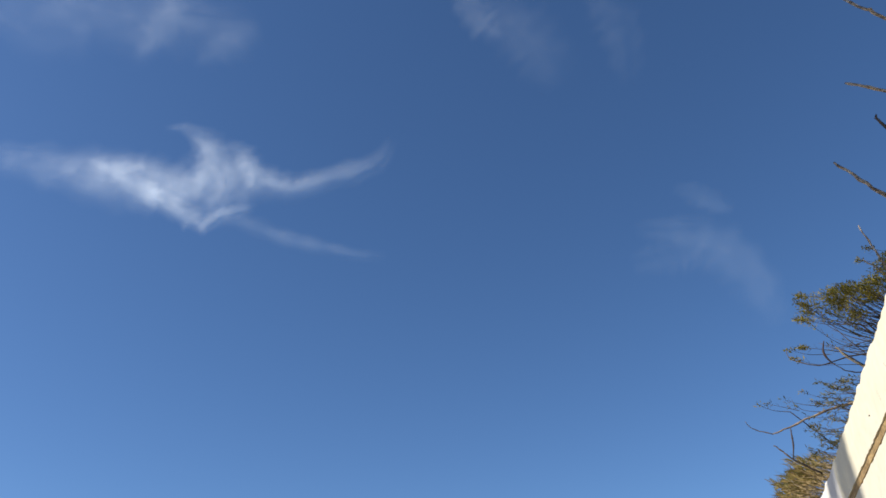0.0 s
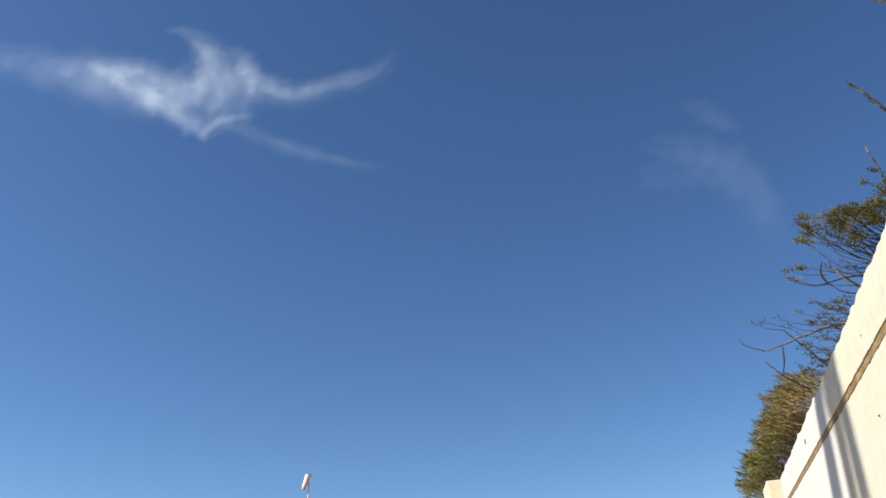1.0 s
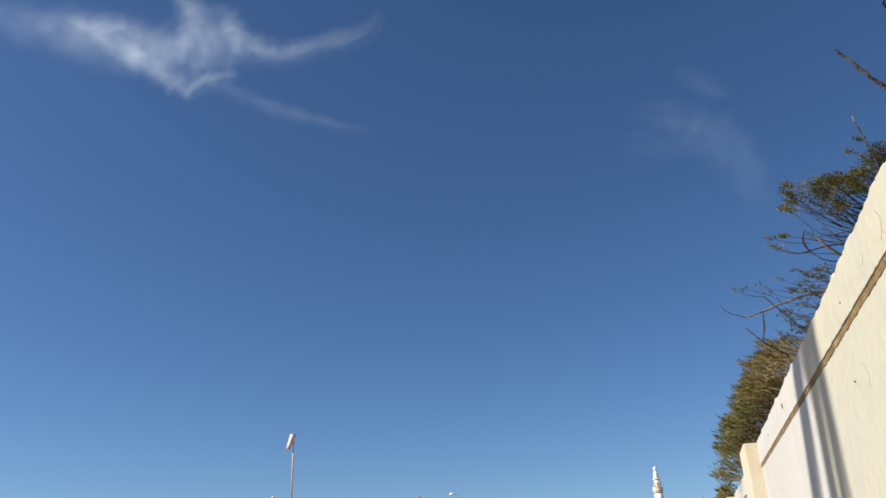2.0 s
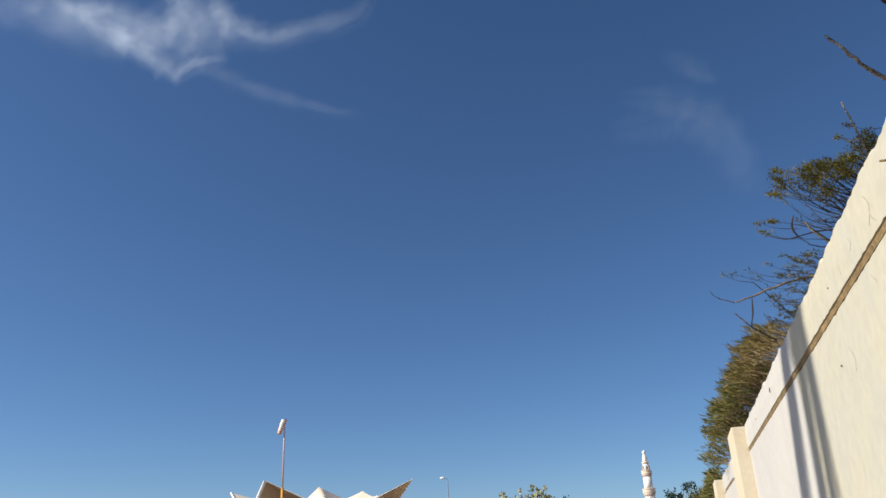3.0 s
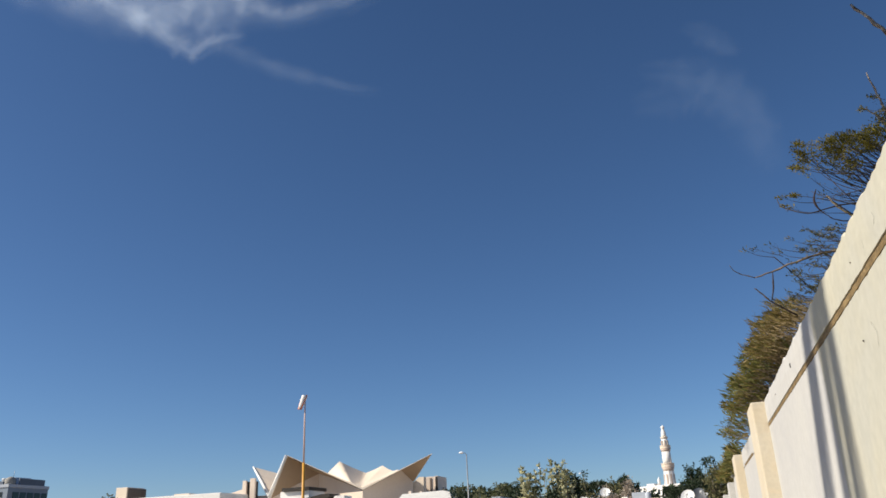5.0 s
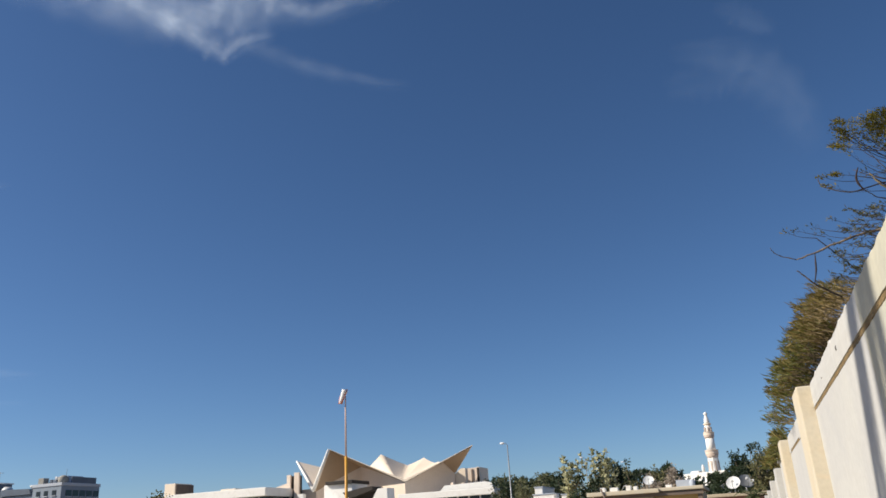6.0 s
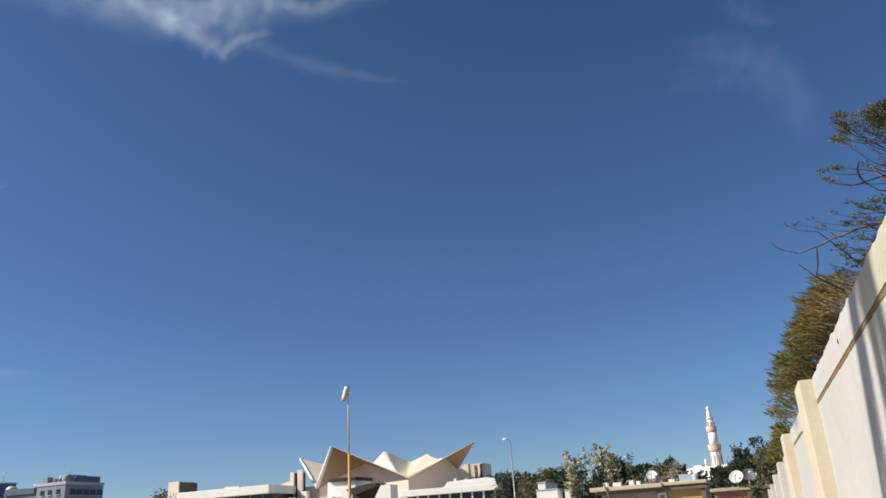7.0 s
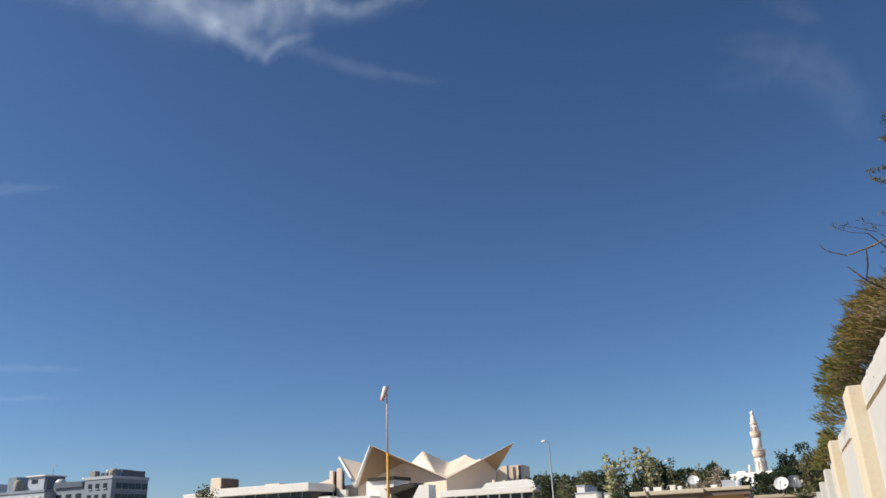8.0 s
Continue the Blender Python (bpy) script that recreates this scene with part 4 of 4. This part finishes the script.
def palm(x, y, height, label, seed, fronds=26, reach=2.4, lean=0.0, hanging=(), girth=1.0):
    r = random.Random(seed)
    t = thing("palm_tree", label, "palm tree", (x, y, 0), group="palms")
    pts = [(x, y + lean * (k / 8) ** 2, height * k / 8) for k in range(9)]
    part("trunk", tube(pts, [girth * (0.17 - 0.05 * k / 8 + 0.012 * (k % 2)) for k in range(9)], 10), BARK, t)
    top = Vector(pts[-1])
    # hanging fronds belong only to the unseen palms added to shade the wall
    for dy, width, u0, u1 in hanging:
        line = []
        for k in range(13):
            u = u0 + (u1 - u0) * k / 12
            line.append((x - 0.05, y + lean * u * u + dy * (1.3 - (u - u0) / (u1 - u0)) + 0.02 * noise.noise((k * 0.8, dy * 9, 1.0)), height * u))
        part("shading_frond", tube(line, [width * (0.35 + 0.65 * math.sin(math.pi * (0.1 + 0.8 * k / 12))) for k in range(13)], 6), STRAW, t, "dry frond hung to streak the wall with shade")
    for k in range(fronds):
        a, up, long_ = 2.4 * k, 1.25 - 1.6 * (k / fronds), reach * r.uniform(0.85, 1.1)
        out = Vector((math.cos(a), math.sin(a), 0))
        b = bmesh.new()
        spine = []
        p, e = top.copy(), up
        for s in range(9):
            spine.append(p.copy())
            p = p + (out * math.cos(e) + Vector((0, 0, math.sin(e)))) * long_ / 8
            e -= 0.16 + 0.03 * s
        tube(spine, [0.03 - 0.003 * s for s in range(9)], 4, b)
        for s in range(2, 34):
            u = s / 34 * 8
            i = min(int(u), 7)
            q = spine[i].lerp(spine[i + 1], u - i)
            d = (spine[i + 1] - spine[i]).normalized()
            side = d.cross(Vector((0, 0, 1)))
            side = side.normalized() if side.length > 0.05 else Vector((-out.y, out.x, 0))
            for sg in (-1, 1):
                leaf_quad(b, q, (d * 0.6 + side * sg * 0.8 + Vector((0, 0, -0.2))).normalized(), side.cross(d), 0.5 * reach / 2.4 * (1.1 - abs(s / 34 - 0.45)), 0.05 * reach / 2.4)
        part("frond", b, FROND, t)
    return t


upright_tree(-11.55, 4.95, 66, 0.95, "tall open garden tree, sunlight put into its pale leaf colour", LEAF_SUNLIT, 3, limbs=10, tufts=9)
upright_tree(-9.45, 5.05, 68, 1.35, "tall open garden tree, sunlight put into its pale leaf colour", LEAF_SUNLIT, 4, limbs=14, tufts=8)
far_tree(-8.9, 4.2, 70, 1.4, "dense dark garden tree", LEAF_DARK, 5, count=1900, size=0.3)
far_tree(-15.9, 3.55, 84, 2.2, "rounded grey-green garden tree", LEAF_GREEN, 11, count=2200, low=0.15)
far_tree(-14.3, 3.35, 82, 2.4, "rounded grey-green garden tree", LEAF_GREEN, 12, count=2200, low=0.15)
far_tree(-17.2, 3.5, 112, 2.0, "rounded dark garden tree", LEAF_DARK, 13, count=1500, low=0.15)
far_tree(-12.0, 3.2, 86, 2.8, "low dark garden tree", LEAF_DARK, 14, count=2100, low=0.12)
far_tree(-10.4, 3.35, 62, 1.6, "low dark garden tree", LEAF_DARK, 15, count=1500, low=0.12)
far_tree(-7.9, 4.0, 92, 2.4, "dark rounded tree behind the villa", LEAF_DARK, 21, count=2400, size=0.36, low=0.12)
far_tree(-6.7, 3.8, 88, 2.7, "olive-green rounded tree behind the villa", LEAF_DRY, 22, count=2800, size=0.34, low=0.12)
far_tree(-5.3, 3.75, 84, 2.6, "dusty grey-brown tree behind the villa", LEAF_GREY, 23, count=3200, size=0.3, low=0.12)
far_tree(-4.3, 3.5, 96, 1.9, "dark rounded tree behind the villa", LEAF_DARK, 24, count=1800, size=0.34, low=0.12)
far_tree(-2.0, 2.5, 70, 0.9, "dark dense tree beside the mosque", LEAF_DARK, 25, count=2300, low=0.1)
far_tree(-3.15, 2.45, 74, 0.7, "small dark tree in front of the mosque", LEAF_DARK, 35, count=900, low=0.1)
far_tree(0.05, 4.35, 62, 1.5, "tall dark dense tree beside the wall", LEAF_DARK, 26, count=3300, size=0.26, low=0.1)
far_tree(1.3, 4.2, 52, 1.3, "tall dark dense tree beside the wall", LEAF_DARK, 27, count=3000, size=0.22, low=0.1)
far_tree(-0.75, 3.5, 58, 1.5, "dark dense tree beside the wall", LEAF_DARK, 28, count=2550, size=0.22, low=0.1)
far_tree(1.2, 3.9, 40, 1.1, "olive-green tree behind the wall", LEAF_DRY, 29, count=3000, size=0.16, low=0.1, trunk=0.1)
far_tree(-40.0, 3.45, 86, 2.3, "dry yellowish tree by the long wing", LEAF_DRY, 30, count=2900, low=0.2)
far_tree(-31.9, 2.2, 80, 0.8, "small dark garden tree", LEAF_DARK, 31, count=750, low=0.2)
far_tree(-16.4, 3.1, 76, 1.8, "dense dark garden bush", LEAF_DARK, 33, count=2200, size=0.28, low=0.08)
far_tree(-13.2, 3.0, 90, 2.4, "dense dark garden bush", LEAF_DARK, 34, count=2400, size=0.3, low=0.08)
p = at(-13.3, 3.45, 96)
palm(p.x, p.y, p.z - 0.8, "date palm far off among the trees", 41)
p = at(0.35, 1.75, 33)
palm(p.x, p.y, p.z - 0.5, "young palm in front of the outbuilding", 42, fronds=18, reach=0.9)

# low shrubbery that closes the gaps between the trees
def shrubbery(label, az0, az1, el, d, leaf, seed, count, size):
    r = random.Random(seed)
    b = bmesh.new()
    for k in range(count):
        u = r.random()
        az = az0 + (az1 - az0) * u
        top = el * (0.82 + 0.12 * noise.noise((az * 1.7, seed, 0.5)) + 0.10 * noise.noise((az * 6.1, seed, 2.5)))
        dd = d + r.uniform(-2.5, 2.5)
        p = at(az, top, dd)
        p.z *= 1 - 0.75 * r.random() ** 2.2
        leaf_quad(b, p, (rand_dir(r) + Vector((0, 0, 0.2))).normalized(), rand_dir(r), size * r.uniform(0.6, 1.4), size * r.uniform(0.3, 0.6))
    p = at((az0 + az1) / 2, 0, d)
    t = thing("shrubbery", label, "shrubs", (p.x, p.y, 0), kind="stuff")
    part("foliage", b, leaf, t)


shrubbery("dense dark shrubs beside the white house", -17.3, -11.8, 3.75, 98, LEAF_DARK, 61, 5200, 0.42)
shrubbery("dense dark shrubs behind the villa", -8.8, -4.0, 3.75, 99, LEAF_DARK, 62, 4800, 0.42)
shrubbery("dense dark shrubs beside the wall", -2.3, 1.9, 3.0, 66, LEAF_DARK, 63, 4800, 0.28)

# two tall palms, added out of view behind the viewer's left shoulder to shade the wall with stems and dry fronds
toward = way(SUN_AZ, SUN_EL)
run = (WX + 8.2) / -toward.x
for foot, lean, stem, strands in ((5.00, -2.1, 0.46, ((-0.35, 0.032, 0.67, 0.9), (-0.26, 0.042, 0.62, 0.97), (-0.17, 0.045, 0.66, 0.98), (0.095, 0.05, 0.64, 0.95))),
                                  (6.28, -3.5, 0.44, ((-0.12, 0.026, 0.66, 0.96), (0.12, 0.05, 0.62, 0.95), (0.21, 0.036, 0.6, 0.93)))):
    palm(-8.2, foot + toward.y * run, 4.94 + toward.z * run, "unseen tall palm added to shade the wall with dry fronds", 44, fronds=22, reach=2.2, lean=lean, girth=stem, hanging=strands)


# ---- thorn trees leaning over the wall ----
def thorn_tree(label, roots, sprays, leaf, seed, wood=TWIG, pods=(), bare=(), knots=1.3, loose=0.75):
    """A tree behind the wall: trunk, fanning branches that end in sprays of small leaflets, hanging pods.

    A spray: (root, tip, thickness, leaves, leaf length, leaf width, scatter, share of the branch that bears leaves)."""
    r = random.Random(seed)
    base, head = Vector(roots[0]), Vector(roots[-1])
    t = thing("thorn_tree", label, "tree", (base.x, base.y, 0), group="trees behind the wall")
    part("trunk", tube([Vector(p) for p in roots], [0.09 - 0.05 * k / (len(roots) - 1) for k in range(len(roots))], 9), BARK, t)
    twig_bm, leaf_bm = bmesh.new(), bmesh.new()
    for k, (root, tip, thick, leaves, long_, wide, scatter, share) in enumerate(sprays):
        root, tip = Vector(root), Vector(tip)
        size = (tip - root).length
        bend = root.lerp(tip, 0.5) + rand_dir(r) * size * 0.07 + Vector((0, 0, -0.04 * size))
        line = [Vector(q) for q in spline([root, bend, tip], 7)]
        radii = [thick * (1 - 0.8 * q / 7) for q in range(8)]
        if k % 12 == 0:
            part("limb", tube([head.lerp(root, 0.5), root] + line[1:], [thick * 1.7, thick * 1.3] + radii[1:], 5), wood, t)
        else:
            tube(line, radii, 4, twig_bm, caps=False)
        for j in range(2):
            u = r.uniform(0.45, 0.9) * 7
            q = line[int(u)].lerp(line[int(u) + 1], u - int(u))
            side = (rand_dir(r) + (tip - root).normalized() * 1.1).normalized()
            tube([q, q + side * size * r.uniform(0.08, 0.2)], (thick * 0.4, thick * 0.15), 3, twig_bm, caps=False)
        ahead = (tip - bend).normalized()
        for j in range(leaves):
            u = 7 * (1 - share * r.random() ** 1.3)
            i = min(int(u), 6)
            off = rand_dir(r) * scatter * r.random() ** 0.6
            off.z *= 0.4
            p = line[i].lerp(line[i + 1], u - i) + off
            d = (ahead * 0.8 + rand_dir(r) * loose).normalized()
            leaf_quad(leaf_bm, p, d, (rand_dir(r) * 0.8 + Vector((0, 0, 0.5))).normalized(), long_ * r.uniform(0.5, 1.35), wide * r.uniform(0.6, 1.3))
    if sprays:
        tagged(part("twigwork", twig_bm, wood, t), kind="stuff")
        tagged(part("foliage", leaf_bm, leaf, t), kind="stuff")
    for line, rad, skin in bare:
        pts = [Vector(q) for q in spline([at(*q) for q in line], 12)]
        pts = [q + rand_dir(r) * rad * 0.5 for q in pts]
        b = tube(pts, [rad * (0.42 + 0.58 * (s / 12) ** 0.7) * (knots if s % 3 == 1 else 1.0) for s in range(13)], 6)
        part("bare_branch", b, skin, t, "bare knotted branch")
    for line in pods:
        pts = [Vector(q) for q in spline([at(*q) for q in line], 8)]
        b = tube(pts, [0.003 + 0.005 * math.sin(math.pi * s / 8) * (1.0 if s % 2 else 0.75) for s in range(9)], 6)
        part("seed_pod", b, POD, t, "dark curled seed pod")
    return t


def between(x, rows):
    """Straight-line value at x of rows of (x, value)."""
    return float(np.interp(x, [q[0] for q in rows], [q[1] for q in rows]))


# the olive crown: branches fan out to the side and bear their leaves at the rim
r = random.Random(51)
crown = []
for k in range(84):
    az = r.uniform(10.1, 17.6) if k < 60 else r.uniform(12.5, 17.6)
    top = between(az, ((10.1, 23.9), (10.8, 24.8), (13.7, 24.8), (15.4, 24.6), (17.6, 26.2)))
    low = between(az, ((10.1, 22.9), (11.0, 22.1), (13.5, 22.3), (17.6, 23.0)))
    el = low + (top - low) * r.random() ** 0.62
    d = 5.0 + r.uniform(-0.35, 0.35)
    root = at(az + r.uniform(2.2, 4.2) * (1.0 if az < 13 else 0.7), 19.9 + r.uniform(0, 2.2) + 0.25 * max(0, az - 13), d + r.uniform(0, 0.3))
    crown.append((root, at(az, el, d), 0.0040, r.randint(36, 90), 0.024, 0.0072, 0.05, 0.22))
for k in range(24):
    az = r.uniform(10.4, 14.2)
    d = 5.1 + r.uniform(-0.3, 0.3)
    crown.append((at(az + r.uniform(2, 4), 19.6 + r.uniform(-0.6, 1.6), d), at(az, r.uniform(19.9, 22.6), d), 0.0036, r.choice((0, 0, 3, 8)), 0.024, 0.006, 0.02, 0.3))
for az, el, n in ((9.62, 21.5, 30), (8.85, 21.55, 10), (9.0, 20.9, 14), (10.2, 23.3, 26), (10.75, 24.85, 34), (15.3, 26.0, 16), (16.2, 26.6, 18)):
    crown.append((at(az + 2.6, el - 1.0, 5.05), at(az, el, 5.0), 0.003, 3 * n, 0.024, 0.0072, 0.03, 0.22))
thorn_tree("thorny tree with fine olive leaves and bare upper branches", ((2.6, 5.6, 0), (2.5, 5.5, 1.4), (2.2, 5.3, 2.4)), crown, LEAF_OLIVE, 51, wood=DARKTWIG,
           pods=(((11.37, 21.5, 5.0), (11.1, 20.9, 5.0), (11.15, 20.4, 5.0), (11.4, 19.95, 5.0)),),
           bare=((((16.4, 28.1, 4.6), (16.6, 26.9, 4.6), (16.9, 25.2, 4.65), (17.2, 23.0, 4.7)), 0.007, KNOTTY),
                 (((15.7, 25.9, 4.7), (16.3, 25.2, 4.7), (17.2, 23.8, 4.75)), 0.006, KNOTTY),
                 (((11.95, 20.96, 5.0), (12.45, 20.06, 4.95), (13.5, 18.9, 4.95)), 0.0065, STRAW),
                 (((8.8, 21.6, 5.0), (8.75, 21.0, 5.0), (9.35, 20.55, 5.0), (10.45, 20.03, 5.0), (11.4, 20.03, 5.0), (12.5, 20.13, 5.05), (14.6, 19.9, 5.1)), 0.0042, DARKTWIG),
                 (((11.4, 19.95, 5.0), (12.2, 19.2, 5.0), (13.4, 18.8, 5.05)), 0.004, DARKTWIG)))
thorn_tree("leafless tree with pale knotted upper branches", ((2.5, 3.5, 0), (2.45, 3.45, 1.6), (2.3, 3.4, 3.0)), (), LEAF_OLIVE, 50,
           bare=((((16.6, 32.5, 3.6), (17.3, 31.6, 3.6), (18.1, 30.5, 3.6), (19.1, 29.1, 3.65), (24.0, 24.6, 3.85), (34.0, 18.8, 4.1)), 0.011, KNOTTY),
                 (((19.65, 37.1, 3.5), (20.8, 36.3, 3.5), (22.0, 35.4, 3.55), (26, 31, 3.75), (34.0, 18.9, 4.1)), 0.011, KNOTTY),
                 (((22.3, 41.95, 3.4), (23.5, 40.7, 3.4), (24.4, 39.55, 3.45), (28, 33, 3.7), (34.0, 19.0, 4.1)), 0.012, KNOTTY),
                 (((20.6, 34.35, 3.5), (20.95, 33.35, 3.5), (24.5, 29.0, 3.7), (34.0, 18.7, 4.1)), 0.010, DARKTWIG)))
# the sparse tree below it: a pale main branch and separate feathery tufts
r = random.Random(52)
sparse = []
for az, el, n in ((5.7, 18.4, 7), (6.3, 18.35, 8), (7.5, 18.4, 5), (7.9, 17.9, 8), (10.1, 19.0, 14), (10.75, 18.5, 18), (8.9, 18.6, 7), (9.5, 17.7, 16), (8.8, 16.4, 14), (9.0, 15.5, 16), (11.3, 18.8, 12), (12.0, 17.5, 16)):
    sparse.append((at(az + 2.0, el - 0.9, 6.4), at(az, el, 6.35), 0.0032, 2 * n, 0.036, 0.0085, 0.034, 0.26))
for k in range(112):
    el = r.uniform(14.0, 18.9)
    az = between(el, ((14.0, 7.6), (16.0, 8.2), (17.5, 8.6), (18.9, 10.0))) + 4.2 * r.random() ** 0.75
    d = 6.4 + r.uniform(-0.4, 0.4)
    sparse.append((at(az + r.uniform(1.4, 2.6), el - r.uniform(0.2, 1.3), d), at(az, el, d), 0.0034, r.randint(6, 30), 0.036, 0.0085, 0.036, 0.36))
thorn_tree("thorny tree with sparse feathery twigs", ((2.7, 7.6, 0), (2.4, 7.4, 1.6), (1.9, 7.1, 2.6)), sparse, LEAF_DUSK, 52, wood=DARKTWIG,
           pods=(((7.39, 16.5, 6.3), (7.3, 15.9, 6.3), (7.2, 15.3, 6.3), (6.93, 14.5, 6.3)),),
           bare=((((4.57, 17.45, 6.4), (5.0, 16.86, 6.4), (6.17, 16.3, 6.4)), 0.004, DARKTWIG),
                 (((6.17, 16.3, 6.4), (7.33, 16.54, 6.4), (9.05, 16.94, 6.4), (10.7, 17.18, 6.4), (12.6, 17.2, 6.4)), 0.0095, TWIG),
                 (((5.96, 15.6, 6.4), (6.35, 15.2, 6.4), (6.84, 14.6, 6.4), (8.4, 13.3, 6.5)), 0.007, DARKTWIG)))
# the hedge along the wall: combed twigs that stand out over it, straw-coloured above, green below
r = random.Random(53)


def hedge_sprays(count, hi, lo, reach_deg, near, far, leaves, long_, wide, lean=0.5):
    """Sprays that start behind the wall's top edge and stand out from it by up to reach_deg."""
    out = []
    for k in range(count):
        el = hi + (lo - hi) * r.random()
        share = (hi - el) / (hi - lo)
        d = near + (far - near) * share + r.uniform(-0.5, 0.5)
        edge = math.degrees(math.asin(min(0.9, 0.639 * math.tan(radians(el))))) + 0.3
        span = reach_deg * r.random() ** 0.55 * (0.86 + 0.2 * noise.noise((el * 1.9, hi, 0.0)))
        tip = at(edge - span, el + lean * r.uniform(-0.3, 1.0), d)
        out.append((at(edge - span + r.uniform(1.0, 1.9), el - r.uniform(0.1, 0.7), d), tip, 0.0034, r.randint(*leaves), long_, wide, 0.035, 0.75))
    return out


thorn_tree("dense thorny hedge tree with straw-coloured twigs", ((2.9, 10.0, 0), (2.4, 9.8, 1.4), (1.8, 9.5, 2.4)),
           hedge_sprays(330, 14.2, 10.6, 3.5, 7.2, 8.2, (6, 12), 0.085, 0.010), LEAF_STRAW, 53, wood=STRAW, loose=0.4)
thorn_tree("dense thorny hedge tree with green leaves and straw-coloured twigs", ((2.9, 12.0, 0), (2.4, 11.6, 1.4), (1.8, 11.2, 2.3)),
           hedge_sprays(440, 11.8, 7.4, 3.3, 8.0, 9.0, (8, 16), 0.085, 0.013), LEAF_HEDGE, 55, wood=TWIG, loose=0.4)
thorn_tree("dense green hedge tree behind the wall", ((2.9, 14.0, 0), (2.5, 13.6, 1.4), (1.9, 13.0, 2.2)),
           hedge_sprays(62, 7.2, 5.6, 2.5, 9.4, 10.2, (5, 11), 0.08, 0.015) + hedge_sprays(130, 4.8, 2.8, 1.0, 13.0, 17.0, (9, 16), 0.13, 0.03), LEAF_HEDGE, 54, wood=TWIG, loose=0.5)
